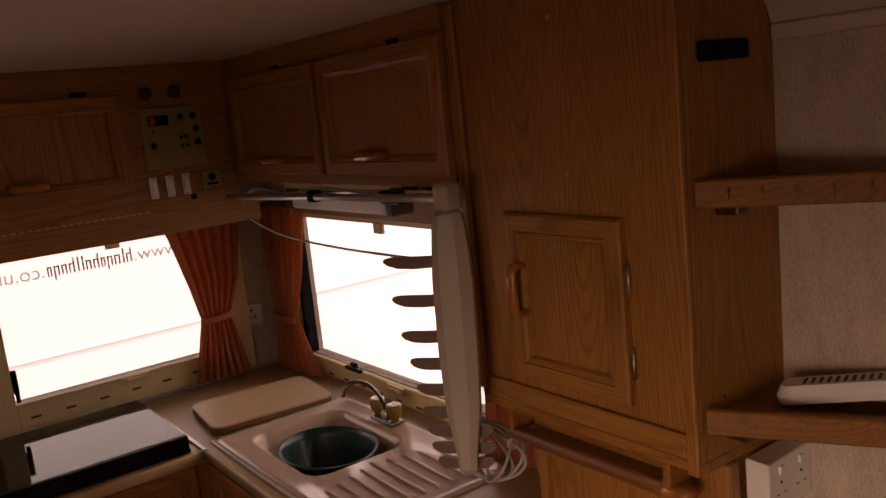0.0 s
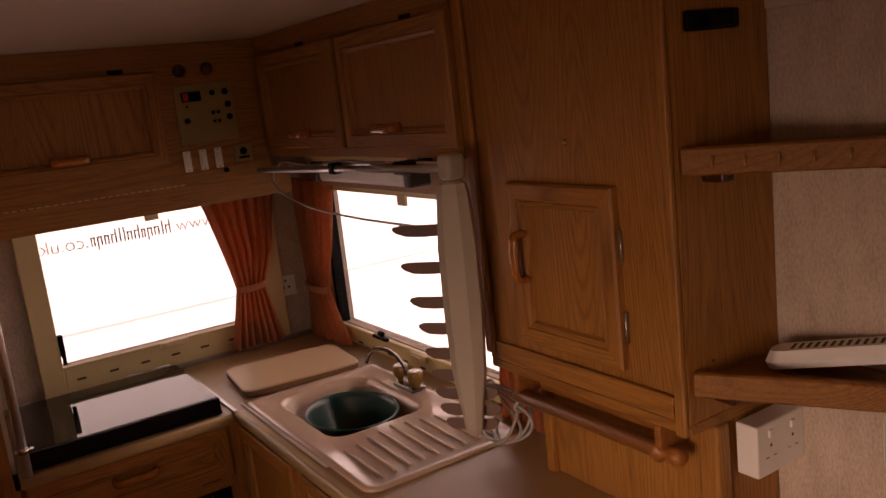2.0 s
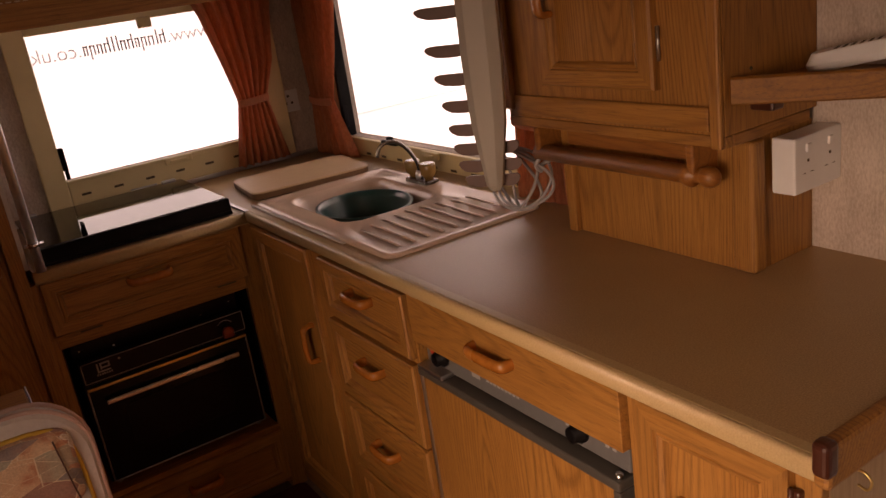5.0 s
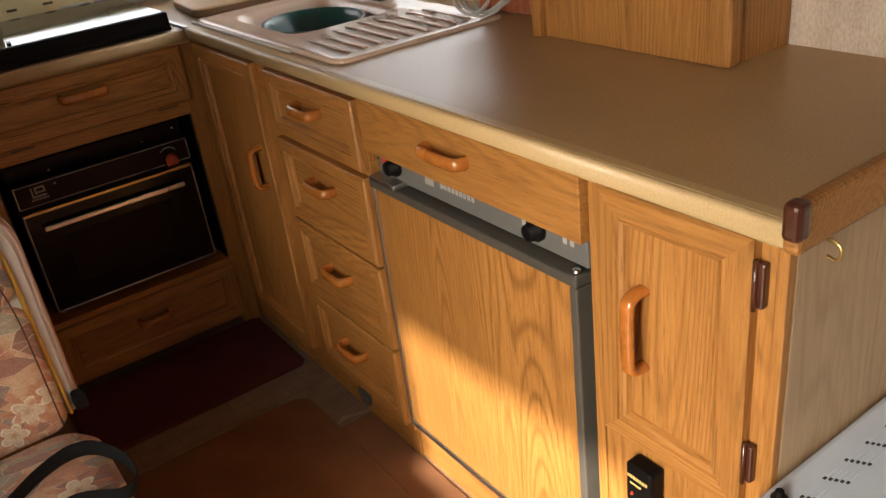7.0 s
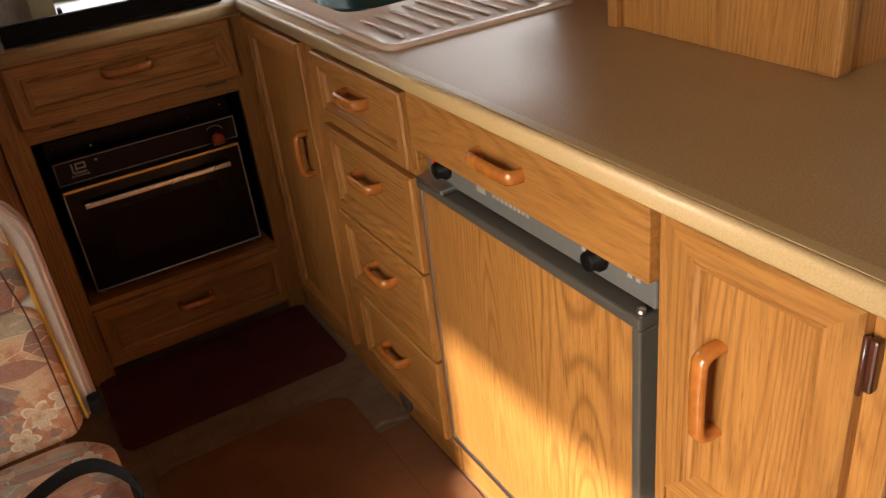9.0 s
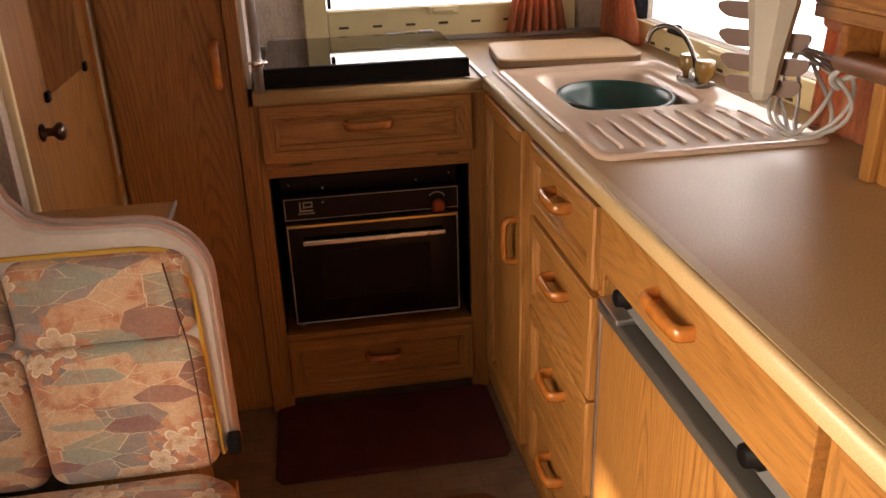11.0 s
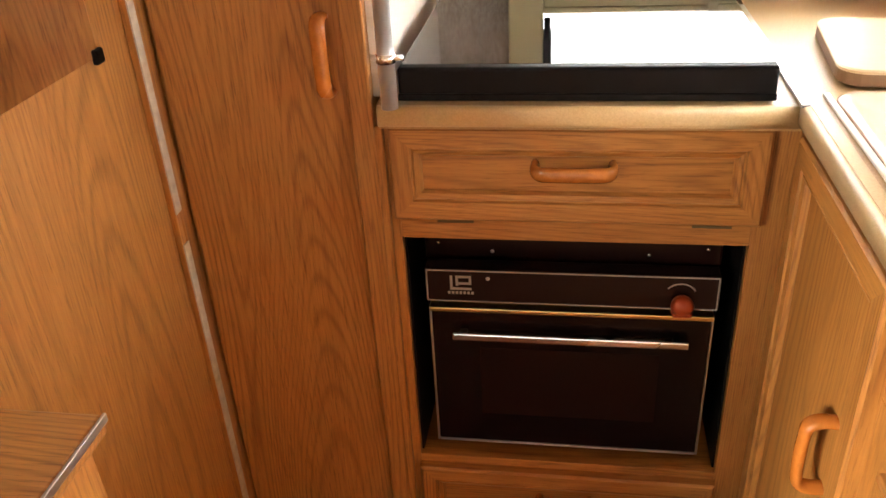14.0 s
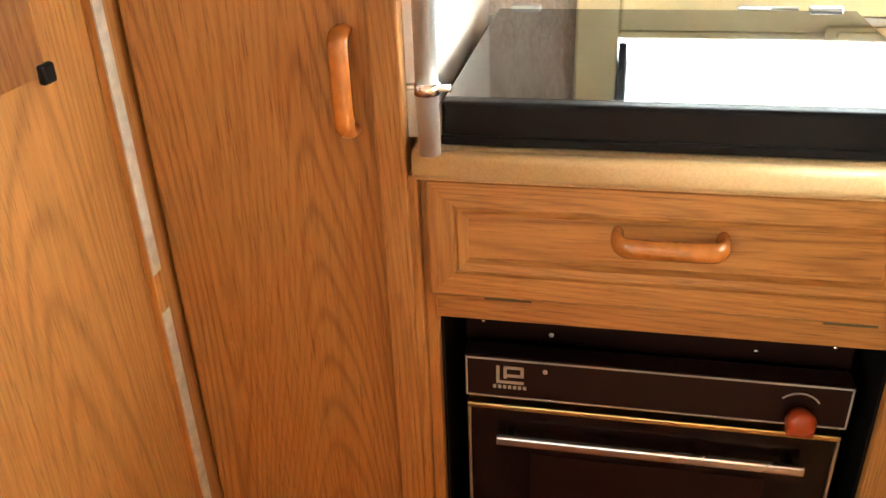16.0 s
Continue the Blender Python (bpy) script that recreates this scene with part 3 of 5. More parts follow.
# ---- windows ----
def window(name, f, W, H, label):
    """A top-hung caravan window with its cream inner frame, catches and stays. f: lower left corner of the pane."""
    w = thing(name, f.at(W / 2, 0, 0), label, "window", kind="structure")
    bm = bmesh.new()
    slab(bm, f, -0.062, 0.004, -0.085, H + 0.03, 0.0, 0.016, 0.004)
    slab(bm, f, W - 0.004, W + 0.062, -0.085, H + 0.03, 0.0, 0.016, 0.004)
    slab(bm, f, 0.005, W - 0.005, H - 0.002, H + 0.03, 0.0, 0.016, 0.004)
    part("window_frame", bm, frame_cream, w)
    bm = slab(bmesh.new(), f, 0.005, W - 0.005, -0.085, -0.006, 0.0, 0.014, 0.004)
    part("window_sill", bm, frame_cream, w, "yellowed cream sill strip with vent slots")
    part("lower_lip", slab(bmesh.new(), f, 0.004, W - 0.004, -0.008, 0.003, 0.004, 0.020, 0.003), frame_cream, w)
    k = int(W / 0.095)
    for i in range(k):
        u = 0.05 + i * (W - 0.1) / (k - 1)
        part("vent_slot", slab(bmesh.new(), f, u - 0.014, u + 0.014, -0.050, -0.043, 0.013, 0.0155, 0), slot_dark, w)
    catch = part("catch", slab(bmesh.new(), f, W / 2 - 0.045, W / 2 + 0.045, -0.020, 0.002, 0.018, 0.030, 0.004), frame_cream, w)
    part("catch_grip", slab(bmesh.new(), f, W / 2 - 0.030, W / 2 + 0.030, -0.014, -0.004, 0.029, 0.037, 0.003), frame_cream, catch)
    part("top_catch", slab(bmesh.new(), f, W / 2 - 0.022, W / 2 + 0.022, H - 0.028, H + 0.004, 0.010, 0.022, 0.003), frame_cream, w)
    pane = part("pane", slab(bmesh.new(), f, 0.0, W, 0.0, H, -0.030, -0.026, 0), glass_mat, w, "clear acrylic pane")
    pane.visible_shadow = False
    for u in (0.012, W - 0.012):
        st = part("stay", slab(bmesh.new(), f, u - 0.008, u + 0.008, 0.035, 0.105, 0.0, 0.018, 0.003), black_plastic, w, "black window stay")
        part("stay_lever", slab(bmesh.new(), f, u - 0.006, u + 0.006, 0.010, 0.05, 0.015, 0.026, 0.003), black_plastic, st)
    return w


back_win = Face('y', WB[0], WY - 0.006, WB[2])
window_back = window("window_1", back_win, WB[1] - WB[0], WB[3] - WB[2], "top-hung kitchen window with yellowed cream frame and mirrored lettering")
right_win = Face('x', WX - 0.006, WR[1], WR[2])
window_right = window("window_2", right_win, WR[1] - WR[0], WR[3] - WR[2], "top-hung window with yellowed cream frame over the sink")
catch_arm = part("stay", slab(bmesh.new(), right_win, 0.28, 0.37, 0.002, 0.014, 0.02, 0.035, 0.004), black_plastic, window_right, "black window catch")
part("stay_lever", slab(bmesh.new(), right_win, 0.31, 0.34, 0.012, 0.028, 0.018, 0.03, 0.003), black_plastic, catch_arm)
part("seal", slab(bmesh.new(), right_win, 0.0, 0.016, 0.0, WR[3] - WR[2], -0.022, 0.019, 0.003), black_plastic, window_right, "black rubber side seal")


def lettering(text, right, base, size, y):
    """Mirrored writing on the outside of the pane: it runs from right to left seen from indoors."""
    cu = bpy.data.curves.new("lettering", 'FONT')
    cu.body, cu.size = text, size
    tmp = bpy.data.objects.new("lettering", cu)
    scene.collection.objects.link(tmp)
    bpy.context.view_layer.update()
    me = bpy.data.meshes.new_from_object(tmp.evaluated_get(bpy.context.evaluated_depsgraph_get()))
    bpy.data.objects.remove(tmp)
    bm = bmesh.new()
    bm.from_mesh(me)
    wide = max(v.co.x for v in bm.verts)
    for v in bm.verts:
        v.co = Vector((right - v.co.x, y, base + v.co.y))
    part("lettering", bm, ink, window_back, "mirrored dark grey lettering on the pane")
    return wide


TXT_Z, TXT_Y = 1.352, WY + 0.018
cursor = 0.850
cursor -= lettering("www.", cursor, TXT_Z, 0.060, TXT_Y) + 0.008
for tall, deep, wide in ((1, 0, 18), (1, 0, 8), (0, 0, 18), (0, 1, 17), (0, 0, 14), (1, 0, 18), (0, 0, 17), (1, 0, 8), (1, 0, 8), (1, 0, 18), (0, 0, 16), (0, 1, 17), (0, 0, 14)):
    bm = bmesh.new()
    w = wide * 0.00097
    z0, z1 = TXT_Z - 0.013 * deep, TXT_Z + 0.030 + 0.016 * tall
    add_box(bm, cursor - 0.0050, cursor, TXT_Y - 0.001, TXT_Y + 0.001, TXT_Z if deep else z0, z1)
    if wide > 10:
        add_box(bm, cursor - w, cursor - w + 0.0047, TXT_Y - 0.001, TXT_Y + 0.001, z0, TXT_Z + 0.030)
        add_box(bm, cursor - w, cursor, TXT_Y - 0.0005, TXT_Y + 0.0015, TXT_Z + 0.025, TXT_Z + 0.0295)
    part("lettering_bar", bm, ink, window_back)
    cursor -= w + 0.0055
lettering(".co.uk", cursor, TXT_Z, 0.060, TXT_Y)


# ---- curtains ----
def curtain(label, side, fixed, rows, folds, seed):
    """A gathered curtain. rows: (height, one edge, other edge, depth of folds), from the top down."""
    rng = random.Random(seed)
    c = thing("curtain", (0, 0, 0), label, "curtain", "kitchen curtains")
    bm = bmesh.new()
    cols, steps = folds * 8, 30
    wob = [rng.uniform(0.6, 1.3) for _ in range(folds + 1)]
    ph = rng.uniform(0, 6)
    grid = []
    for i in range(steps + 1):
        h = i / steps * (len(rows) - 1)
        k = min(int(h), len(rows) - 2)
        t = h - k
        t = t * t * (3 - 2 * t) if k else t
        z, a, b, d = (p + (q - p) * t for p, q in zip(rows[k], rows[k + 1]))
        line = []
        for j in range(cols + 1):
            s = j / cols
            amp = d * wob[min(int(s * folds), folds)]
            out = amp * math.sin(2 * math.pi * folds * s + ph) + 0.25 * amp * math.sin(4.7 * math.pi * folds * s + z * 9)
            along = a + (b - a) * (s + 0.012 * math.sin(2 * math.pi * folds * s + 1.3))
            zz = z + (0.004 * math.sin(folds * 6 * s) if i == steps else 0)
            line.append(bm.verts.new((along, fixed - 0.012 + out, zz) if side == 'y' else (fixed - 0.012 + out, along, zz)))
        grid.append(line)
    for i in range(steps):
        for j in range(cols):
            bm.faces.new((grid[i][j], grid[i][j + 1], grid[i + 1][j + 1], grid[i + 1][j]))
    cl = part("drape", bm, curtain_cloth, c, "", True)
    sol = cl.modifiers.new("thickness", 'SOLIDIFY')
    sol.thickness = 0.0025
    z, a, b, d = rows[-2]
    loop = []
    for k in range(29):
        t = math.pi * (k / 28)
        u = (a + b) / 2 + math.cos(t) * abs(b - a) / 2 * 1.06
        o = fixed - 0.014 - math.sin(t) * (d * 2.2 + 0.006)
        loop.append((u, o, z + 0.004 * math.cos(t)) if side == 'y' else (o, u, z + 0.004 * math.cos(t)))
    tube("tie_back", band_cloth, c, loop, 0.002, 0.012, 8, (0, 0, 1), "peach fabric tie-back")
    return c


curtain("peach pleated curtain tied back beside the window", 'y', WY - 0.05,
        [(1.47, 0.775, 1.05, 0.012), (1.41, 0.797, 1.038, 0.013), (1.25, 0.838, 1.012, 0.012), (1.13, 0.866, 0.966, 0.011), (0.92, 0.822, 1.008, 0.015)], 7, 3)
curtain("peach pleated curtain tied back in the corner by the sink", 'x', WX - 0.055,
        [(1.47, 2.44, 2.145, 0.011), (1.41, 2.44, 2.155, 0.012), (1.25, 2.43, 2.20, 0.012), (1.09, 2.405, 2.265, 0.010), (0.905, 2.44, 2.165, 0.015)], 6, 8)
curtain("peach pleated curtain tied back behind the hanging cable", 'x', WX - 0.055,
        [(1.47, 1.34, 1.06, 0.010), (1.41, 1.34, 1.06, 0.011), (1.25, 1.33, 1.07, 0.012), (1.09, 1.28, 1.10, 0.010), (0.905, 1.30, 1.08, 0.013)], 5, 12)

# ---- worktop ----
TOP = 0.90
SX0, SX1, SY0, SY1 = 0.683, 1.105, 1.168, 1.925
BX0, BX1, BY0, BY1 = 0.755, 1.035, 1.49, 1.87
wt = thing("worktop", (0.9, 1.2, TOP), "L-shaped tan speckled laminate worktop with rounded pale edge", "worktop")
END = 0.157
PANEL_END = 0.186
mx, my, px_, py_ = (0.652 + WX) / 2, (END + 0.02 + WY) / 2, (WX - 0.652) / 2, (WY - END - 0.02) / 2
hole = (BX0 + BX1) / 2, (BY0 + BY1) / 2, (BX1 - BX0) / 2 + 0.012, (BY1 - BY0) / 2 + 0.012
under = rounded(mx, my, px_, py_, 0.001, TOP - 0.035)
part("slab", loft(bmesh.new(), [under, rounded(mx, my, px_, py_, 0.001, TOP), rounded(*hole, 0.05, TOP), rounded(*hole, 0.05, TOP - 0.035), under], False), worktop_mat, wt)
box("slab", worktop_mat, wt, 0.092, 0.650, 1.905, WY, TOP - 0.039, TOP - 0.004, 0)


def nosing(a, b, out, drop=0.036, deep=0.014, top=TOP):
    """A rounded front edge from a to b, bulging towards out."""
    o = Vector(out)
    prof = [(0, 0)] + [(deep * math.sin(t) ** 0.55, -drop / 2 + drop / 2 * math.copysign(abs(math.cos(t)) ** 0.7, math.cos(t))) for t in (math.pi * k / 12 for k in range(1, 12))] + [(0, -drop)]
    loops = [[Vector((*p, top)) + o * d + Vector((0, 0, h)) for d, h in prof] for p in (a, b)]
    return loft(bmesh.new(), loops, True, True)


part("front_edge", nosing((0.652, END + 0.02), (0.652, 1.905), (-1, 0, 0), 0.030, 0.013), edge_mat, wt, "pale rounded laminate edge", True)
part("front_edge", nosing((0.092, 1.905), (0.651, 1.905), (0, -1, 0), 0.030, 0.012, TOP - 0.004), edge_mat, wt, "pale rounded laminate edge", True)
part("edge_band", add_box(bmesh.new(), 0.651, 0.667, END + 0.02, 1.888, TOP - 0.002, TOP + 0.0006, 0.0003), edge_mat, wt)
box("joint_strip", dull_steel, wt, 0.640, 0.651, 1.891, 2.40, TOP - 0.003, TOP + 0.002, 0.001, "thin metal joint strip")
box("end_strip", oak_y, wt, 0.636, WX, END, END + 0.02, TOP - 0.03, TOP + 0.026, 0.006, "oak edging strip across the worktop end")
box("corner_cap", dark_wood, wt, 0.631, 0.654, END - 0.002, END + 0.020, TOP - 0.014, TOP + 0.030, 0.007, "dark brown plastic corner cap", 3)
box("upstand", dull_steel, wt, 0.092, WX - 0.02, WY - 0.018, WY - 0.004, TOP, TOP + 0.014, 0.003, "grey sealing strip along the wall")
box("upstand", dull_steel, wt, WX - 0.018, WX - 0.004, 1.04, WY - 0.02, TOP, TOP + 0.012, 0.003, "grey sealing strip along the wall")

# ---- sink and what stands round it ----
sink = thing("sink", (0.895, 1.55, TOP), "beige enamelled inset sink with ridged drainer", "sink")
cx, cy = (SX0 + SX1) / 2, (SY0 + SY1) / 2
bx, by = (BX0 + BX1) / 2, (BY0 + BY1) / 2
hx, hy, kx, ky = (SX1 - SX0) / 2, (SY1 - SY0) / 2, (BX1 - BX0) / 2, (BY1 - BY0) / 2
bm = bmesh.new()
loft(bm, [rounded(cx, cy, hx, hy, 0.03, TOP + 0.0005), rounded(cx, cy, hx, hy, 0.03, TOP + 0.006), rounded(cx, cy, hx - 0.005, hy - 0.005, 0.028, TOP + 0.009),
          rounded(cx, cy, hx - 0.018, hy - 0.018, 0.028, TOP + 0.008), rounded(cx, cy, hx - 0.024, hy - 0.024, 0.028, TOP + 0.004),
          rounded(bx, by, kx + 0.008, ky + 0.008, 0.06, TOP + 0.004), rounded(bx, by, kx, ky, 0.055, TOP + 0.001), rounded(bx, by, kx - 0.010, ky - 0.010, 0.05, TOP - 0.012),
          rounded(bx, by, kx - 0.025, ky - 0.025, 0.05, TOP - 0.12), rounded(bx, by, kx - 0.05, ky - 0.05, 0.05, TOP - 0.14), rounded(bx, by, 0.03, 0.03, 0.02, TOP - 0.145)])
part("basin", bm, sink_enamel, sink, "", True)
for i in range(9):
    x = 0.742 + i * 0.038
    y1 = 1.455 - 0.012 * abs(i - 4)
    tube("drainer_ridge", sink_enamel, sink, [(x, 1.222, TOP + 0.003), (x, 1.234, TOP + 0.0062), (x, 1.30, TOP + 0.0068), (x + 0.004, y1 - 0.05, TOP + 0.0068), (x + 0.004, y1, TOP + 0.004)], 0.0042, 0.0024, 8, (0, 0, 1))
lathe("waste", chrome, sink, (bx, by, TOP - 0.1449), (0, 0, 1), [(0, 0.028), (0.003, 0.028), (0.004, 0.02), (0.002, 0.012)])
tube("overflow", chrome, sink, [(bx + 0.02, BY1 - 0.016, TOP - 0.03), (bx + 0.02, BY1 - 0.022, TOP - 0.03)], 0.007)
box("sealant", seal_white, sink, SX0 - 0.010, SX0 - 0.001, 1.36, 1.93, TOP + 0.0005, TOP + 0.005, 0.002, "uneven white sealant bead")

bowl = thing("washing_up_bowl", (0.892, 1.665, TOP - 0.13), "dark teal plastic washing-up bowl standing in the sink", "bowl")
N = 36


def ring(r, z, sx=1.0, sy=1.22):
    return [Vector((0.893 + r * 1.07 * sx * math.cos(2 * math.pi * k / N), 1.668 + r * 1.07 * sy * math.sin(2 * math.pi * k / N), z)) for k in range(N)]


B0 = TOP - 0.141
part("tub", loft(bmesh.new(), [ring(0.05, B0), ring(0.080, B0 + 0.002), ring(0.088, B0 + 0.012), ring(0.106, TOP - 0.020), ring(0.116, TOP - 0.016), ring(0.118, TOP - 0.011), ring(0.113, TOP - 0.009),
                               ring(0.108, TOP - 0.013), ring(0.103, TOP - 0.026), ring(0.085, B0 + 0.016), ring(0.076, B0 + 0.008), ring(0.01, B0 + 0.007)], True, True), teal_plastic, bowl, "", True)
# Added heap: its pale blue stands for the window reflected in water.
part("cloth", loft(bmesh.new(), [rounded(0.90, 1.66, 0.052, 0.060, 0.02, B0 + 0.010), rounded(0.90, 1.66, 0.056, 0.066, 0.025, B0 + 0.030), rounded(0.905, 1.655, 0.040, 0.045, 0.02, B0 + 0.044), rounded(0.91, 1.65, 0.012, 0.02, 0.008, B0 + 0.040)], True, True), reflection_blue, bowl, "pale blue-grey heap in the bowl standing for the window's reflection", True)

board = thing("chopping_board", (0.885, 2.05, TOP), "beige laminate sink cover board with brown edge lying on the worktop", "chopping board")
rot = pose(0.892, 2.066, 0, 0, 0, -6) @ Matrix.Diagonal((1.06, 1.04, 1, 1))


def turned(loop):
    return [rot @ p for p in loop]


part("board", loft(bmesh.new(), [turned(rounded(0, 0, 0.168, 0.124, 0.03, TOP + 0.003)), turned(rounded(0, 0, 0.172, 0.128, 0.034, TOP + 0.006)), turned(rounded(0, 0, 0.172, 0.128, 0.034, TOP + 0.021))], True, True), board_edge, board, "brown board core")
part("top_face", loft(bmesh.new(), [turned(rounded(0, 0, 0.172, 0.128, 0.034, TOP + 0.0212)), turned(rounded(0, 0, 0.172, 0.128, 0.034, TOP + 0.0245)), turned(rounded(0, 0, 0.169, 0.125, 0.032, TOP + 0.0265))], True, True), board_laminate, board, "pale beige laminate face")
for sx in (-0.11, 0.11):
    for sy in (-0.07, 0.07):
        q = rot @ Vector((sx, sy, 0))
        lathe("foot", black_plastic, board, (q.x, q.y, TOP), (0, 0, 1), [(0, 0.008), (0.0035, 0.008)], 10)

tap = thing("mixer_tap", (1.075, 1.655, TOP), "caravan mixer tap with amber plastic handles and dark arched spout", "tap")
box("tap_base", dark_chrome, tap, 1.052, 1.098, 1.60, 1.71, TOP + 0.0005, TOP + 0.016, 0.006, "", 3)
for y in (1.615, 1.695):
    lathe("tap_handle", tap_plastic, tap, (1.075, y, TOP + 0.012), (0, 0, 1), [(0, 0.012), (0.010, 0.013), (0.015, 0.019), (0.022, 0.022), (0.046, 0.0225), (0.050, 0.020), (0.048, 0.008)], 9, "amber clear plastic tap handle")
tube("spout", dark_chrome, tap, smooth_path([(1.072, 1.655, TOP + 0.012), (1.068, 1.655, TOP + 0.06), (1.045, 1.668, TOP + 0.108), (1.015, 1.685, TOP + 0.128), (0.988, 1.70, TOP + 0.120), (0.976, 1.707, TOP + 0.092)]), 0.0055, label="dark chrome arched spout")
lathe("spout_collar", chrome, tap, (1.072, 1.655, TOP + 0.010), (0, 0, 1), [(0, 0.013), (0.02, 0.013), (0.028, 0.009)], 14)

# ---- hob ----
hob = thing("hob", (0.37, 2.10, TOP), "caravan hob under a closed black glass lid", "hob")
HZ = TOP - 0.004
box("body", black_plastic, hob, 0.128, 0.606, 1.925, 2.36, HZ + 0.004, HZ + 0.026, 0.004, "black enamel hob body")
box("lid_edge", black_plastic, hob, 0.120, 0.614, 1.915, 1.936, HZ + 0.003, HZ + 0.048, 0.005, "matt black plastic front strip", 3)
box("lid_lip", black_plastic, hob, 0.120, 0.614, 1.911, 1.918, HZ + 0.003, HZ + 0.013, 0.002)
box("glass_lid", black_glass, hob, 0.120, 0.614, 1.937, 2.36, HZ + 0.036, HZ + 0.046, 0.003, "mirror-like smoked glass lid")
for x in (0.16, 0.574):
    box("hinge", dull_steel, hob, x - 0.022, x + 0.022, 2.355, 2.372, HZ + 0.028, HZ + 0.051, 0.003, "metal lid hinge")
for x in (0.14, 0.60):
    lathe("foot", white_plastic, hob, (x, 1.945, HZ), (0, 0, 1), [(0, 0.006), (0.005, 0.006)], 10)
tube("rail", dull_steel, hob, [(0.46, 2.366, HZ + 0.030), (0.46, 2.380, HZ + 0.044), (0.54, 2.380, HZ + 0.044), (0.54, 2.366, HZ + 0.030)], 0.003)

pole = thing("support_pole", (0.112, 1.893, TOP), "chrome support pole from the worktop end to the ceiling", "pole")
tube("shaft", satin_chrome, pole, [(0.112, 1.893, HZ), (0.112, 1.893, CEIL)], 0.0115, n=20)
for z in (0.965, 1.42):
    lathe("clip", chrome, pole, (0.112, 1.893, z - 0.006), (0, 0, 1), [(0, 0.013), (0.012, 0.013)], 20)
    tube("bolt", chrome, pole, [(0.092, 1.893, z), (0.136, 1.893, z)], 0.004)
splash = tagged(box("splash_panel", ceiling_vinyl, None, 0.080, 0.091, 1.935, WY - 0.001, TOP - 0.003, 1.46, 0.001), "plain cream side panel beside the hob", "panel", kind="structure")

# ---- base cabinets along the sink wall ----
FX = 0.662
KICK = 0.075


def carcass(name, place, label, y0, y1, x0=FX, x1=WX - 0.003, z0=KICK, z1=TOP - 0.037):
    c = thing(name, place, label, "cabinet", "kitchen base cabinets")
    box("body", oak_z, c, x0, x1, y0, y1, z0, z1 if y1 < 1.0 else 0.735, 0.001)
    if y1 > 1.0:
        box("top_rail", oak_y, c, x0, x0 + 0.018, y0, y1, 0.7355, z1, 0.001)
    return c


c1 = carcass("corner_cabinet", (0.9, 1.7, 0), "oak-effect corner base cabinet with one panelled door", 1.468, 1.975)
f = Face('x', FX, 1.975, 0)
panelled("door", f, 0.085, 0.447, 0.085, 0.860, c1, (0.372, 0.588, True, False, 0.10), True, 0.048)
box("kick_board", oak_y, c1, FX + 0.006, FX + 0.02, 1.468, 1.975, 0, KICK, 0)

c2 = carcass("drawer_cabinet", (0.9, 1.27, 0), "oak-effect base cabinet with four panelled drawers", 1.068, 1.466)
f = Face('x', FX, 1.466, 0)
for v0, v1, hv in ((0.716, 0.859, 0.800), (0.507, 0.702, 0.628), (0.302, 0.500, 0.412), (0.098, 0.294, 0.205)):
    panelled("drawer", f, 0.006, 0.392, v0, v1, c2, (0.19, hv, False, False), False, 0.041)
box("kick_board", oak_y, c2, FX + 0.006, FX + 0.02, 1.068, 1.466, 0, KICK, 0)
lathe("vent_grommet", grey_plastic, c2, (FX + 0.006, 1.305, 0.044), (-1, 0, 0), [(0, 0.030), (0.006, 0.030), (0.007, 0.022), (0.003, 0.020)], 20, "grey round vent in the kick board")

c3 = thing("fridge_housing", (0.9, 0.78, 0), "oak-effect cabinet with a plain drawer over the fridge", "cabinet", "kitchen base cabinets")
box("body", oak_z, c3, 0.70, WX - 0.003, 0.49, 1.066, 0.79, TOP - 0.037, 0.001)
f = Face('x', FX, 1.066, 0)
dr = part("drawer", slab(bmesh.new(), f, 0.010, 0.584, 0.766, 0.868, -0.03, 0.014, 0.002), oak_y, c3)
pull(f, 0.285, 0.825, False, dr, 0.105, 0.014)
box("kick_board", oak_y, c3, FX + 0.012, FX + 0.03, 0.49, 1.066, 0, 0.095, 0)
box("side_post", oak_z, c3, FX, 0.70, 0.462, 0.479, KICK, TOP - 0.037, 0.001)

fridge = thing("fridge", (0.9, 0.78, 0.1), "built-in caravan fridge with oak-effect door and grey control strip", "fridge")
box("body", grey_plastic, fridge, 0.70, WX - 0.01, 0.50, 1.058, 0.10, 0.785, 0.002)
strip = part("control_strip", slab(bmesh.new(), f, 0.012, 0.570, 0.712, 0.778, -0.04, -0.012, 0.003), strip_grey, fridge, "grey control strip with two dials")
for u in (0.075, 0.465):
    q = f.at(u, 0.742, -0.013)
    lathe("dial", black_plastic, strip, q, (-1, 0, 0), [(0, 0.019), (0.008, 0.019), (0.010, 0.015), (0.022, 0.0135), (0.024, 0.010)], 18, "black dial")
part("ignition_button", slab(bmesh.new(), f, 0.042, 0.056, 0.742, 0.758, -0.013, -0.002, 0.002), neon_red, strip, "red ignition button")
part("print_mark", slab(bmesh.new(), f, 0.17, 0.195, 0.734, 0.757, -0.012, -0.0112, 0), pale_print, strip)
for i in range(9):
    u = 0.215 + i * 0.011
    part("print_bar", slab(bmesh.new(), f, u, u + 0.007, 0.738, 0.748 + 0.003 * (i % 2), -0.012, -0.0112, 0), pale_print, strip)
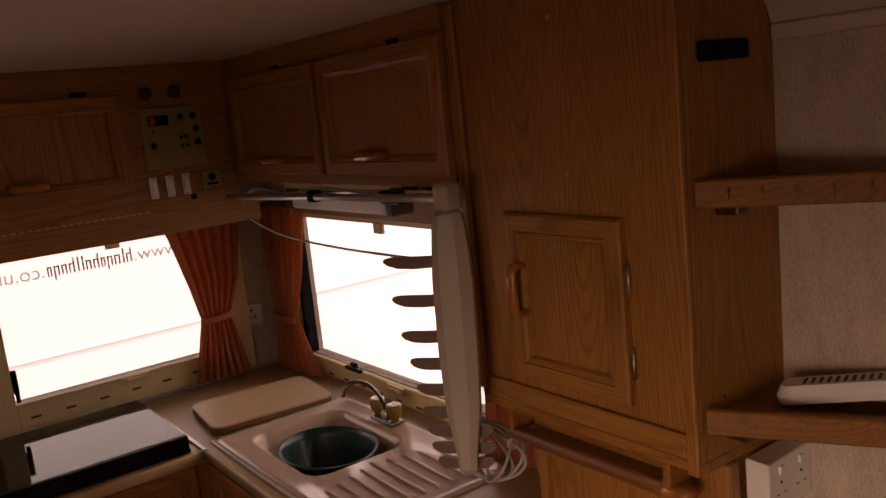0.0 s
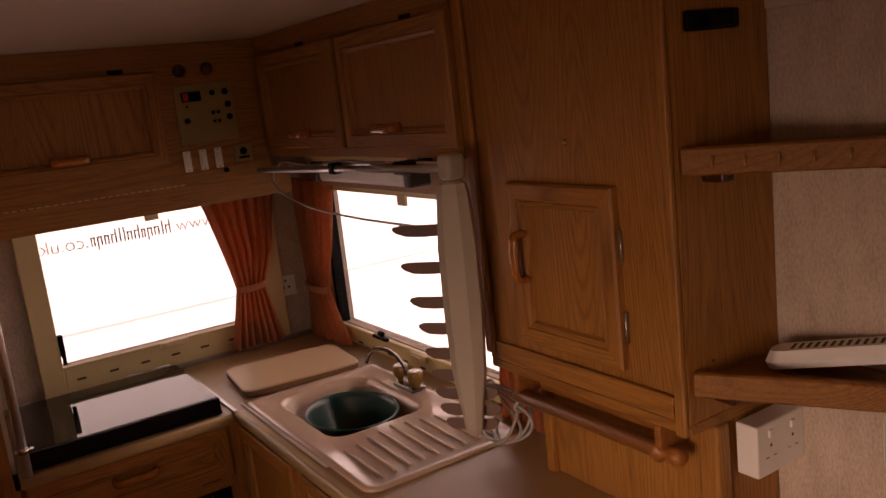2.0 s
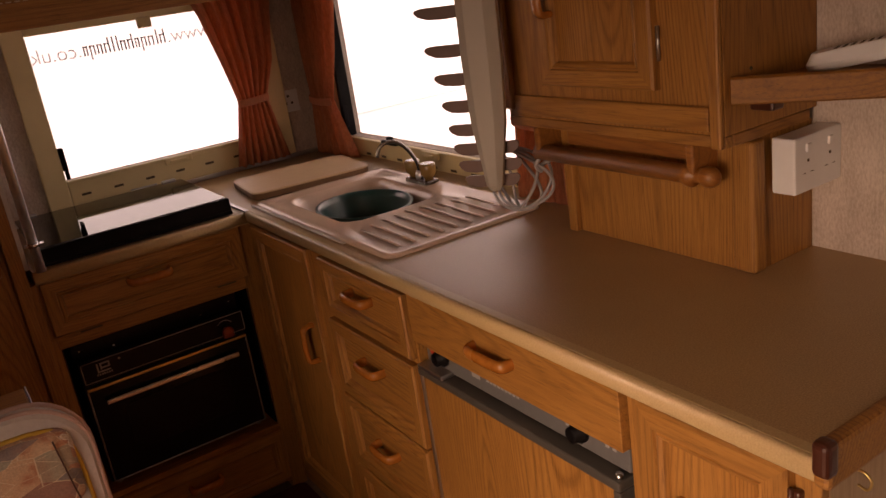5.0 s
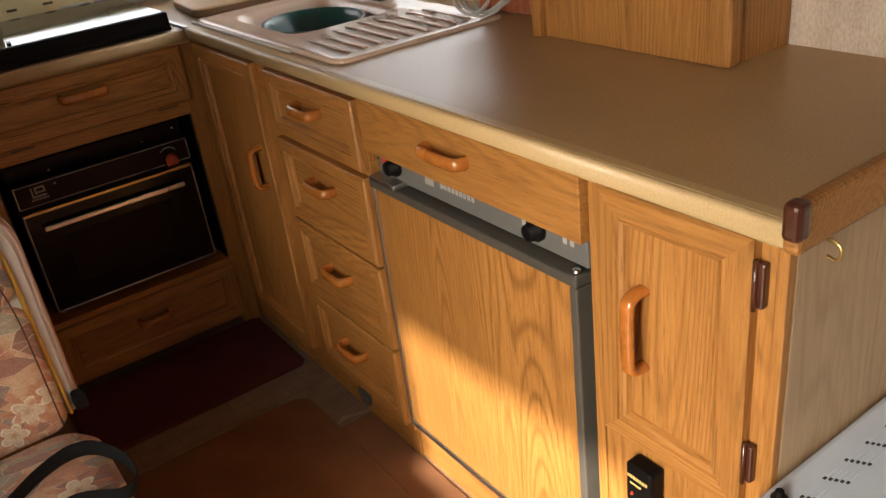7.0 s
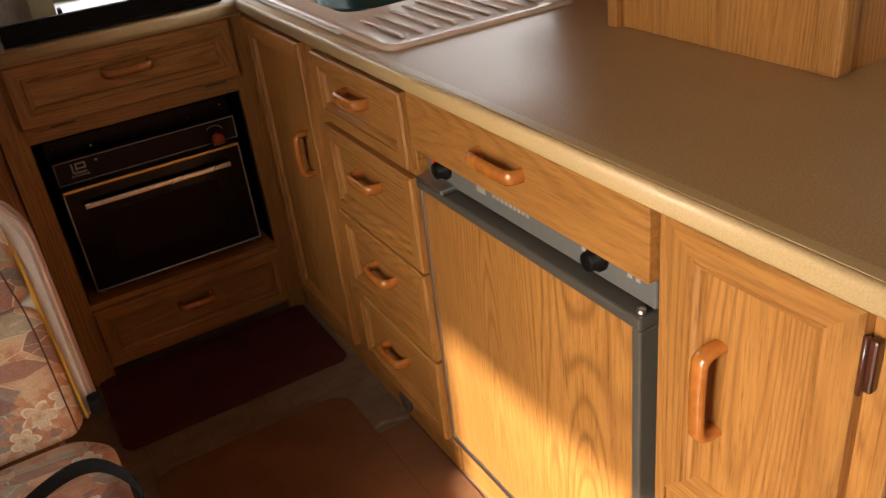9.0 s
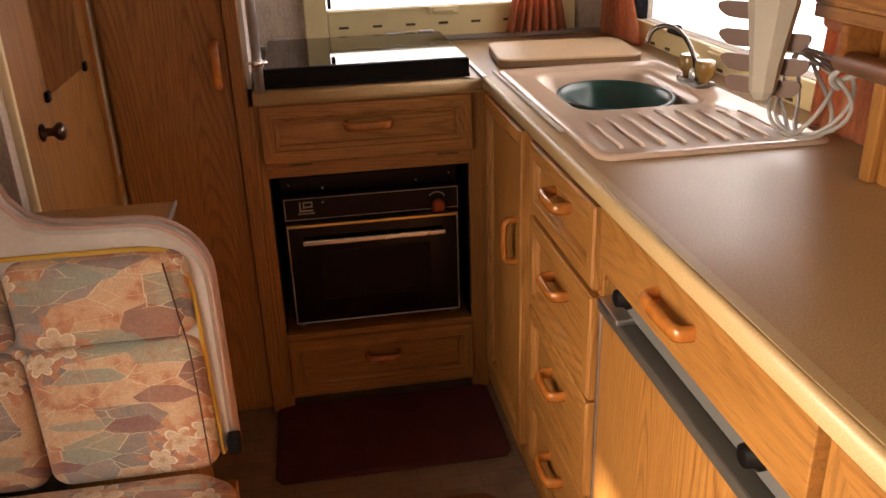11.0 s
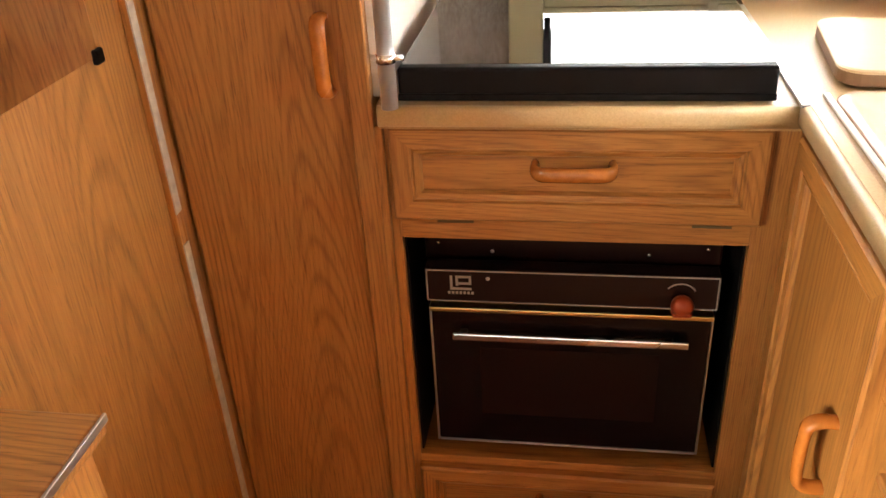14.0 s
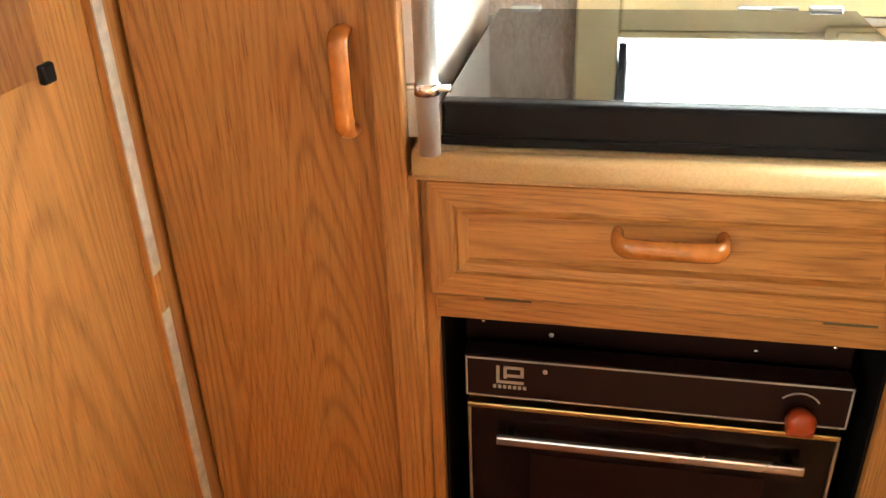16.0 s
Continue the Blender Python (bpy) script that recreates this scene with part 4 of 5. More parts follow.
for u in (0.43, 0.52, 0.535):
    part("print_bar", slab(bmesh.new(), f, u, u + 0.008, 0.738, 0.754, -0.012, -0.0112, 0), pale_print, strip)
door = part("door", slab(bmesh.new(), f, 0.010, 0.552, 0.118, 0.688, -0.035, 0.004, 0.001), oak_z, fridge, "oak-effect fridge door panel")
part("door_edge", slab(bmesh.new(), f, 0.002, 0.568, 0.688, 0.706, -0.035, 0.012, 0.004), grey_plastic, door, "dark grey plastic door edge")
part("door_edge", slab(bmesh.new(), f, 0.552, 0.568, 0.105, 0.6875, -0.035, 0.011, 0.003), grey_plastic, door, "dark grey plastic door edge")
part("door_edge", slab(bmesh.new(), f, 0.002, 0.010, 0.105, 0.6875, -0.035, 0.008, 0.002), dull_steel, door, "thin grey door edge")
part("door_edge", slab(bmesh.new(), f, 0.010, 0.552, 0.105, 0.118, -0.035, 0.008, 0.002), dull_steel, door, "thin grey door edge")
latch = part("latch", slab(bmesh.new(), f, 0.012, 0.10, 0.7065, 0.717, -0.02, 0.016, 0.003), dull_steel, fridge, "grey sliding latch")
lathe("hinge_pin", chrome, fridge, f.at(0.558, 0.704, 0.0), (0, 0, 1), [(0, 0.006), (0.01, 0.006)], 12)

c4 = carcass("end_cabinet", (0.9, 0.32, 0), "narrow oak-effect base cabinet with one panelled door", PANEL_END + 0.004, 0.458)
f = Face('x', FX, 0.458, 0)
nd = panelled("door", f, 0.010, 0.243, 0.477, 0.868, c4, (0.080, 0.676, True, False, 0.118), True, 0.048)
for z in (0.528, 0.782):
    h = part("hinge", slab(bmesh.new(), f, 0.246, 0.256, z, z + 0.058, 0.0, 0.012, 0.003), dark_wood, nd, "dark bronze hinge")
    tube("hinge_pin", dark_wood, nd, [f.at(0.2455, z - 0.003, 0.013), f.at(0.2455, z + 0.061, 0.013)], 0.0035)
box("kick_board", oak_y, c4, FX + 0.012, FX + 0.03, PANEL_END + 0.004, 0.458, 0, KICK, 0)
box("corner_stile", oak_z, c4, FX - 0.012, FX + 0.0025, PANEL_END - 0.012, PANEL_END + 0.003, 0.0, TOP - 0.032, 0.002)
box("end_panel", pale_z, c4, FX + 0.003, WX - 0.003, PANEL_END - 0.012, PANEL_END + 0.003, 0.0, TOP - 0.032, 0.002, "pale oak-effect end panel")
hook = thing("cup_hook", (0.705, PANEL_END - 0.012, 0.845), "small brass cup hook on the cabinet end panel", "hook")
tube("hook_wire", brass, hook, smooth_path([(0.705, PANEL_END - 0.012, 0.862), (0.705, PANEL_END - 0.028, 0.862), (0.705, PANEL_END - 0.036, 0.853), (0.705, PANEL_END - 0.031, 0.841), (0.705, PANEL_END - 0.020, 0.843)], 5), 0.0018)

alarm = thing("gas_alarm", (0.655, 0.40, 0.44), "small black box with yellow print on the cabinet door", "alarm")
box("case", black_plastic, alarm, FX - 0.030, FX - 0.0005, 0.345, 0.394, 0.378, 0.452, 0.006, "", 3)
for i in range(7):
    box("print_bar", card_yellow, alarm, FX - 0.0307, FX - 0.0300, 0.352 + i * 0.0055, 0.356 + i * 0.0055, 0.428, 0.434, 0)
box("print_bar", card_yellow, alarm, FX - 0.0307, FX - 0.0300, 0.364, 0.384, 0.417, 0.420, 0)
lathe("lamp", neon_red, alarm, (FX - 0.0305, 0.38, 0.400), (-1, 0, 0), [(0, 0.003), (0.003, 0.002)], 8)

heater = thing("heater", (0.85, 0.05, 0.0), "bluish white enamelled heater casing with slotted top beside the cabinet end", "heater")
box("case", heater_white, heater, 0.600, 1.10, -0.30, PANEL_END - 0.016, 0.0, 0.556, 0.010, "", 3)
for i in range(10):
    for k in range(5):
        x, y = 0.652 + i * 0.045 + k * 0.003, PANEL_END - 0.052 - k * 0.0055
        box("slot", slot_black, heater, x - 0.0028, x + 0.0028, y - 0.0018, y + 0.0018, 0.5545, 0.5566, 0)
        box("rib", heater_white, heater, x + 0.003, x + 0.022, y - 0.0009, y + 0.0009, 0.5555, 0.5575, 0)
lathe("knob", black_plastic, heater, (0.628, PANEL_END - 0.038, 0.5558), (0, 0, 1), [(0, 0.010), (0.006, 0.010), (0.008, 0.006), (0.016, 0.005)], 14, "small black control knob")

# ---- oven cabinet on the back wall ----
OY = 1.935
oc = thing("oven_cabinet", (0.36, 2.2, 0), "oak-effect cabinet with a drawer above and below the oven", "cabinet", "kitchen base cabinets")
box("side_panel", oak_z, oc, 0.062, 0.090, OY - 0.012, WY - 0.003, 0.0, TOP - 0.042, 0.003)
box("side_panel", oak_z, oc, 0.090, 0.104, OY, WY - 0.003, 0.0, TOP - 0.042, 0.001)
box("side_panel", oak_z, oc, 0.612, 0.660, OY, WY - 0.003, 0.0, TOP - 0.042, 0.001)
box("top_box", oak_x, oc, 0.104, 0.612, OY, WY - 0.003, 0.672, TOP - 0.042, 0.001)
box("floor_box", oak_x, oc, 0.104, 0.612, OY, WY - 0.003, 0.03, 0.228, 0.001)
box("back_board", black_plastic, oc, 0.104, 0.612, 2.40, 2.41, 0.228, 0.672, 0)
box("liner", black_plastic, oc, 0.1045, 0.108, OY + 0.012, 2.399, 0.2285, 0.6715, 0)
box("liner", black_plastic, oc, 0.608, 0.6115, OY + 0.012, 2.399, 0.2285, 0.6715, 0)
box("liner", black_plastic, oc, 0.1085, 0.6075, OY + 0.012, 2.399, 0.668, 0.6715, 0)
f = Face('y', 0.0, OY, 0)
panelled("drawer", f, 0.098, 0.621, 0.712, 0.858, oc, (0.36, 0.797, False, False, 0.108), False, 0.046)
panelled("drawer", f, 0.104, 0.612, 0.048, 0.212, oc, (0.36, 0.145, False, False), False, 0.042)
for u in (0.16, 0.53):
    part("slot", slab(bmesh.new(), f, u, u + 0.055, 0.700, 0.704, -0.001, 0.001, 0), slot_dark, oc)

oven = thing("oven", (0.36, 2.15, 0.228), "dark brown caravan oven with glass door and chrome handle", "oven")
f = Face('y', 0.0, 1.965, 0)
part("body", slab(bmesh.new(), f, 0.128, 0.588, 0.240, 0.600, -0.40, -0.012, 0.004), enamel_brown, oven)
part("top_plate", slab(bmesh.new(), f, 0.126, 0.590, 0.600, 0.652, -0.40, -0.030, 0.004), enamel_brown, oven)
fp = Face('y', 0.0, 1.949, 0.010)
pan = part("control_panel", slab(bmesh.new(), fp, 0.132, 0.584, 0.540, 0.602, -0.028, 0.004, 0.003), enamel_brown, oven, "dark brown control panel with pale outline")
for u0, u1, v0, v1 in ((0.134, 0.582, 0.598, 0.600), (0.134, 0.582, 0.542, 0.544), (0.134, 0.136, 0.542, 0.600), (0.580, 0.582, 0.542, 0.600)):
    part("outline", slab(bmesh.new(), fp, u0, u1, v0, v1, 0.0035, 0.0048, 0), pale_print, pan)
for u0, u1, v0, v1 in ((0.172, 0.176, 0.564, 0.590), (0.172, 0.206, 0.564, 0.568), (0.181, 0.206, 0.586, 0.590), (0.181, 0.185, 0.5715, 0.590), (0.202, 0.206, 0.574, 0.590), (0.185, 0.206, 0.574, 0.578)):
    part("logo_bar", slab(bmesh.new(), fp, u0, u1, v0, v1, 0.0035, 0.0048, 0), pale_print, pan)
for i in range(7):
    part("print_bar", slab(bmesh.new(), fp, 0.168 + i * 0.0062, 0.172 + i * 0.0062, 0.556, 0.561, 0.0035, 0.0046, 0), pale_print, pan)
lathe("indicator", pale_print, pan, fp.at(0.232, 0.586, 0.003), (0, -1, 0), [(0, 0.0035), (0.002, 0.003)], 10)
tube("dial_mark", pale_print, pan, [fp.at(0.526 + 0.024 * math.cos(t), 0.566 + 0.022 * math.sin(t), 0.0045) for t in (0.5 + k * 0.25 for k in range(9))], 0.0011)
knob = lathe("knob", red_plastic, pan, fp.at(0.528, 0.556, 0.003), (0, -1, 0), [(0, 0.013), (0.006, 0.013), (0.008, 0.0165), (0.016, 0.0175), (0.022, 0.015), (0.026, 0.008)], 18, "brown-red oven knob")
part("knob_grip", slab(bmesh.new(), fp, 0.512, 0.544, 0.5395, 0.552, 0.010, 0.027, 0.005), red_plastic, knob)
od = part("door", slab(bmesh.new(), f, 0.136, 0.580, 0.250, 0.532, -0.010, 0.010, 0.003), oven_glass, oven, "black glass oven door")
part("door_trim", slab(bmesh.new(), f, 0.134, 0.582, 0.526, 0.5345, -0.010, 0.014, 0.002), brass, od, "worn metal door trim")
for u0, u1 in ((0.1335, 0.1375), (0.5785, 0.5825)):
    part("door_trim", slab(bmesh.new(), f, u0, u1, 0.249, 0.525, -0.010, 0.0125, 0.001), dull_steel, od, "thin metal door trim")
part("door_trim", slab(bmesh.new(), f, 0.138, 0.578, 0.248, 0.252, -0.010, 0.0125, 0.001), dull_steel, od, "thin metal door trim")
part("door_window", slab(bmesh.new(), f, 0.215, 0.505, 0.315, 0.455, 0.0102, 0.0112, 0), enamel_brown, od, "dark oven window")
bar = part("handle", slab(bmesh.new(), f, 0.172, 0.546, 0.481, 0.495, 0.022, 0.030, 0.003), chrome, od, "chrome bar handle")
for u in (0.19, 0.528):
    part("bracket", slab(bmesh.new(), f, u - 0.006, u + 0.006, 0.483, 0.493, 0.0085, 0.024, 0.002), black_plastic, bar)
for u in (0.148, 0.235, 0.48, 0.568):
    lathe("screw", chrome, oven, f.at(u, 0.617 if 0.2 < u < 0.5 else 0.630, -0.031), (0, -1, 0), [(0, 0.004), (0.002, 0.003)], 8)
for u in (0.150, 0.566):
    lathe("foot", dull_steel, oven, f.at(u, 0.229, -0.02), (0, 0, 1), [(0, 0.007), (0.013, 0.007)], 10)

# ---- wardrobe and washroom door ----
DX = -0.252
SEAM_LOW, SEAM_HIGH = 0.668, 0.722
wd = thing("wardrobe", (-0.1, 2.2, 0), "tall oak-effect wardrobe with one plain door", "wardrobe")
box("body", oak_z, wd, DX - 0.4, 0.061, OY + 0.014, WY - 0.003, 0.0, CEIL - 0.001, 0.001)
f = Face('y', 0.0, OY + 0.014, 0)
wdoor = part("door", slab(bmesh.new(), f, DX + 0.024, 0.044, 0.035, CEIL - 0.05, 0.0, 0.016, 0.002), oak_z, wd)
pull(f, 0.018, 0.958, True, wdoor, 0.105, 0.016)
part("end_post", slab(bmesh.new(), f, 0.0465, 0.0795, 0.0, CEIL - 0.002, 0.0, 0.030, 0.003), oak_z, wd, "oak end post")
part("hinge_post", slab(bmesh.new(), f, DX - 0.004, DX + 0.0145, 0.0, CEIL - 0.05, 0.0, 0.036, 0.002), oak_z, wd, "dark oak post between wardrobe and washroom door")
part("hinge_bead", slab(bmesh.new(), f, DX + 0.0045, DX + 0.0145, 0.06, CEIL - 0.05, 0.0365, 0.052, 0.001), oak_z, wd, "oak bead beside the washroom door")
for v0, v1 in ((0.06, SEAM_LOW), (SEAM_HIGH, CEIL - 0.05)):
    part("seam_strip", slab(bmesh.new(), f, DX + 0.0148, DX + 0.0172, v0, v1, 0.034, 0.052, 0.0005), strip_white, wd, "worn whitish edge strip")


D0, D1 = 1.352, 1.908
tagged(box("partition", vinyl, None, DX - 0.03, DX, D0 - 0.02, OY + 0.012, 1.87, CEIL, 0.001), "pale vinyl panel over the washroom door", "wall", kind="structure")
tagged(box("partition", vinyl, None, LX, DX - 0.002, 1.295, 1.328, 0.0, CEIL, 0.001), "pale vinyl washroom wall", "wall", kind="structure")
wr = thing("door_1", (DX, (D0 + D1) / 2, 0), "closed oak-effect washroom door with an angled mirror", "door", kind="structure")
leaf = box("leaf", oak_z, wr, DX - 0.028, DX + 0.004, D0, D1, 0.02, 1.865, 0.003)
box("edge_strip", oak_z, wr, DX - 0.026, DX + 0.002, D0 - 0.006, D0 - 0.001, 0.02, 1.865, 0.002, "wooden door edging")
# Added strip; its pale colour stands for light on the door edge.
box("edge_strip", lit_edge_cream, wr, DX - 0.026, DX + 0.010, D0 - 0.0195, D0 - 0.0065, 0.03, 1.86, 0.002, "bright cream strip standing for the sunlit door edge")
lathe("door_knob", dark_wood, wr, (DX + 0.004, 1.452, 0.945), (1, 0, 0), [(0, 0.016), (0.005, 0.016), (0.008, 0.008), (0.020, 0.008), (0.028, 0.016), (0.034, 0.017), (0.040, 0.012)], 18, "dark turned wooden knob")
mir = thing("wall_mirror", (DX + 0.006, 1.68, 1.4), "tall frameless mirror on the washroom door", "mirror")
bm = bmesh.new()
loft(bm, [[Vector((x, y, z)) for y, z in ((1.515, 0.995), (1.812, 0.995), (1.812, 1.72), (1.515, 1.72))] for x in (DX + 0.005, DX + 0.009)], True, True)
part("glass", bm, mirror_glass, mir)
for y, z in ((1.515, 0.995), (1.812, 0.995), (1.812, 1.72), (1.515, 1.72)):
    box("corner_clip", black_plastic, mir, DX + 0.0045, DX + 0.013, y - 0.010, y + 0.010, z - 0.010, z + 0.010, 0.003, "black plastic corner clip")

# ---- bench seat ----
SBX1 = 0.048
seat = thing("bench_seat", (-0.1, 1.0, 0.0), "caravan seat in faded floral upholstery with pale velour border", "seat")


def backrest_loop(inset, y):
    """The outline of the backrest: a low end with a rounded corner that sweeps up to a taller part."""
    x1, top, low, x0 = SBX1 - inset, 0.874 - inset, 0.46, -0.95
    r = 0.10
    pts = [(x1, low)]
    for k in range(9):
        a = radians(90 * k / 8)
        pts.append((x1 - r + r * math.cos(a), top - r + r * math.sin(a)))
    for px, pz in ((-0.12, 0.002), (-0.170, 0.006), (-0.203, 0.018), (-0.226, 0.045), (-0.241, 0.085), (-0.251, 0.15), (-0.257, 0.24), (-0.261, 0.36), (-0.268, 0.46), (-0.288, 0.52), (-0.33, 0.55)):
        pts.append((px - inset * min(1.0, pz / 0.08), top + pz))
    pts += [(x0, top + 0.55), (x0, low)]
    return [Vector((px, y, pz)) for px, pz in pts]


def pillow(x0, x1, z0, z1, y, swell, name, label):
    """One stuffed panel of the backrest."""
    cx_, cz_, hx_, hz_ = (x0 + x1) / 2, (z0 + z1) / 2, (x1 - x0) / 2, (z1 - z0) / 2
    loops = []
    for inset, out in ((0.0, -0.02), (0.0, 0.0), (0.004, swell * 0.45), (0.014, swell * 0.75), (0.032, swell * 0.95), (0.055, swell)):
        loops.append([Vector((p.x, y - out, p.y)) for p in rounded(cx_, cz_, hx_ - inset, hz_ - inset, max(0.03 - inset * 0.3, 0.012), 0)])
    return part(name, loft(bmesh.new(), loops, True, True), floral_mat, seat, label, True)


part("border", loft(bmesh.new(), [backrest_loop(0.006, 1.172), backrest_loop(0.0, 1.166), backrest_loop(0.0, 1.135), backrest_loop(0.008, 1.126), backrest_loop(0.022, 1.122)], True, True), velour, seat, "pale grey velour border")
pillow(-0.245, SBX1 - 0.030, 0.692, 0.836, 1.118, 0.024, "cushion_panel", "faded peach and grey floral back panel")
pillow(-0.245, SBX1 - 0.026, 0.44, 0.690, 1.118, 0.026, "cushion_panel", "faded peach and grey floral back panel")
pillow(-0.62, -0.248, 0.692, 0.836, 1.118, 0.024, "cushion_panel", "faded peach and grey floral back panel")
pillow(-0.62, -0.248, 0.44, 0.690, 1.118, 0.026, "cushion_panel", "faded peach and grey floral back panel")
pillow(-0.80, -0.280, 0.94, 1.38, 1.118, 0.026, "headrest_panel", "faded floral headrest panel")
pip = backrest_loop(0.0, 1.160)[:-2]
tube("piping", pipe_fabric, seat, pip, 0.006, label="dusty pink piping")
pip = backrest_loop(0.0015, 1.136)[:-2]
tube("piping", pipe_fabric, seat, pip, 0.0045, label="dusty pink piping")
gx = SBX1 - 0.024
tube("gimp_trim", yellow_thread, seat, smooth_path([(gx + 0.004, 1.119, 0.46), (gx, 1.119, 0.62), (gx - 0.004, 1.119, 0.76), (gx - 0.018, 1.119, 0.815), (gx - 0.05, 1.119, 0.838), (-0.15, 1.119, 0.842), (-0.62, 1.119, 0.842)]), 0.0038, label="yellow gimp trim")
tube("seam", dark_wood, seat, smooth_path([(-0.012, 1.0935, 0.825), (-0.002, 1.0925, 0.74), (0.006, 1.092, 0.66), (0.008, 1.092, 0.46)]), 0.0014, label="stitched side seam")
lathe("button", floral_mat, seat, (-0.2465, 1.112, 0.691), (0, -1, 0), [(0, 0.009), (0.006, 0.008), (0.009, 0.003)], 12)
cush = bmesh.new()
loft(cush, [rounded(-0.42, 0.72, 0.46, 0.36, 0.05, 0.345), rounded(-0.42, 0.72, 0.47, 0.37, 0.06, 0.37), rounded(-0.42, 0.72, 0.47, 0.37, 0.06, 0.435), rounded(-0.42, 0.72, 0.455, 0.355, 0.06, 0.458), rounded(-0.42, 0.72, 0.41, 0.31, 0.06, 0.468)], True, True)
part("seat_cushion", cush, floral_mat, seat, "faded floral seat cushion", True)
box("base", oak_z, seat, -0.95, 0.03, 0.37, 1.20, 0.0, 0.343, 0.003, "oak-effect seat base")
box("corner_block", black_plastic, seat, SBX1 - 0.012, SBX1 + 0.010, 1.10, 1.13, 0.468, 0.496, 0.004, "black plastic fitting at the backrest edge")

belt = thing("webbing_strap", (-0.02, 0.9, 0.47), "black webbing strap looped over the floral seat", "strap")
tube("strap", black_web, belt, smooth_path([(-0.30, 0.80, 0.474), (-0.16, 0.87, 0.485), (-0.05, 0.92, 0.508), (0.015, 0.92, 0.515), (0.055, 0.88, 0.500), (0.062, 0.835, 0.484), (0.035, 0.82, 0.479), (-0.03, 0.86, 0.476), (-0.12, 0.84, 0.474)], 8), 0.002, 0.019, 8, (0.1, -0.35, 0.93))

ledge = thing("side_cabinet", (-0.12, 1.26, 0), "low oak-effect cabinet with worn metal-edged top behind the seat", "cabinet")
box("top", oak_x, ledge, DX + 0.003, -0.020, 1.180, 1.325, 0.822, 0.842, 0.003)
box("body", oak_z, ledge, DX + 0.003, -0.030, 1.180, 1.31, 0.0, 0.821, 0.001)
box("edge_strip", dull_steel, ledge, -0.0195, -0.0165, 1.180, 1.325, 0.835, 0.8435, 0.001, "worn metal edging")

# ---- mats ----
mat = thing("door_mat", (0.34, 1.79, 0), "dark red pile mat in front of the oven", "mat")
part("mat_body", loft(bmesh.new(), [rounded(0.352, 1.765, 0.29, 0.165, 0.02, 0.0005), rounded(0.352, 1.765, 0.295, 0.168, 0.025, 0.007), rounded(0.352, 1.765, 0.285, 0.16, 0.02, 0.011)], True, True), mat_red, mat)
rug = thing("carpet_runner", (0.33, 0.5, 0), "rust-brown carpet runner along the kitchen aisle", "carpet")
part("carpet_body", loft(bmesh.new(), [rounded(0.335, 0.28, 0.240, 1.195, 0.05, 0.0005), rounded(0.335, 0.28, 0.240, 1.195, 0.05, 0.004), rounded(0.335, 0.28, 0.232, 1.187, 0.045, 0.006)], True, True), carpet_mat, rug)
part("carpet_strip", add_box(bmesh.new(), 0.5755, 0.664, -0.9, 1.285, 0.0005, 0.005, 0.002), carpet_mat, rug, "worn carpet strip along the cabinets")
ridge = tagged(tube("floor_seam", floor_mat, None, [(0.575, 1.305, 0.002), (0.595, 1.312, 0.006), (0.64, 1.298, 0.006), (0.662, 1.293, 0.003)], 0.008, 0.006), "lifted edge of a vinyl floor patch", "trim", kind="structure")

# ---- overhead lockers on the back wall ----
UY, UX = 2.135, 0.955
uc = thing("overhead_locker", (0.5, 2.3, 1.55), "oak-effect overhead locker with one panelled flap over the window", "cabinet", "overhead lockers")
box("body", oak_x, uc, 0.082, UX - 0.002, UY, WY - 0.003, 1.545, CEIL - 0.001, 0.001)
box("pelmet", oak_x, uc, 0.082, UX + 0.06, UY + 0.02, UY + 0.035, 1.455, 1.545, 0.002)
for i in range(24):
    part("trim_dash", slab(bmesh.new(), Face('y', 0.0, UY + 0.02, 0), 0.20 + i * 0.0205, 0.213 + i * 0.0205, 1.524, 1.527, 0.0, 0.002, 0), dash_white, uc)
f = Face('y', 0.0, UY, 0)
panelled("flap", f, 0.135, 0.645, 1.592, 1.855, uc, (0.38, 1.640, False, True), True, 0.045)
for u in (0.22, 0.54):
    part("hinge", slab(bmesh.new(), f, u - 0.02, u + 0.02, 1.856, 1.868, 0.0, 0.008, 0.001), black_plastic, uc)

cp = thing("control_panel", (0.77, UY, 1.72), "aged cream electrical control panel with dials and red display", "control panel")
plate = part("plate", slab(bmesh.new(), f, 0.688, 0.862, 1.640, 1.812, 0.0, 0.006, 0.002), panel_cream, cp)
disp = part("display", slab(bmesh.new(), f, 0.708, 0.765, 1.762, 1.790, 0.005, 0.011, 0.002), black_plastic, cp)
part("display_lamp", slab(bmesh.new(), f, 0.711, 0.727, 1.765, 1.787, 0.0105, 0.0125, 0.001), neon_red, disp, "red display segment")
for u, v, r in ((0.800, 1.782, 0.008), (0.838, 1.782, 0.009), (0.842, 1.745, 0.009), (0.842, 1.708, 0.009), (0.715, 1.708, 0.008), (0.795, 1.725, 0.005), (0.81, 1.725, 0.005), (0.795, 1.700, 0.004), (0.81, 1.700, 0.004), (0.72, 1.748, 0.003)):
    lathe("dial", black_plastic, cp, f.at(u, v, 0.005), (0, -1, 0), [(0, r), (0.006, r), (0.008, r * 0.7)], 12)
for u in (0.715, 0.795):
    k = thing("downlight_knob", f.at(u, 1.852, 0), "round dark knob over the control panel", "knob", "locker knobs")
    lathe("knob", dark_wood, k, f.at(u, 1.852, 0.0), (0, -1, 0), [(0, 0.018), (0.010, 0.018), (0.016, 0.014), (0.018, 0.008)], 18)
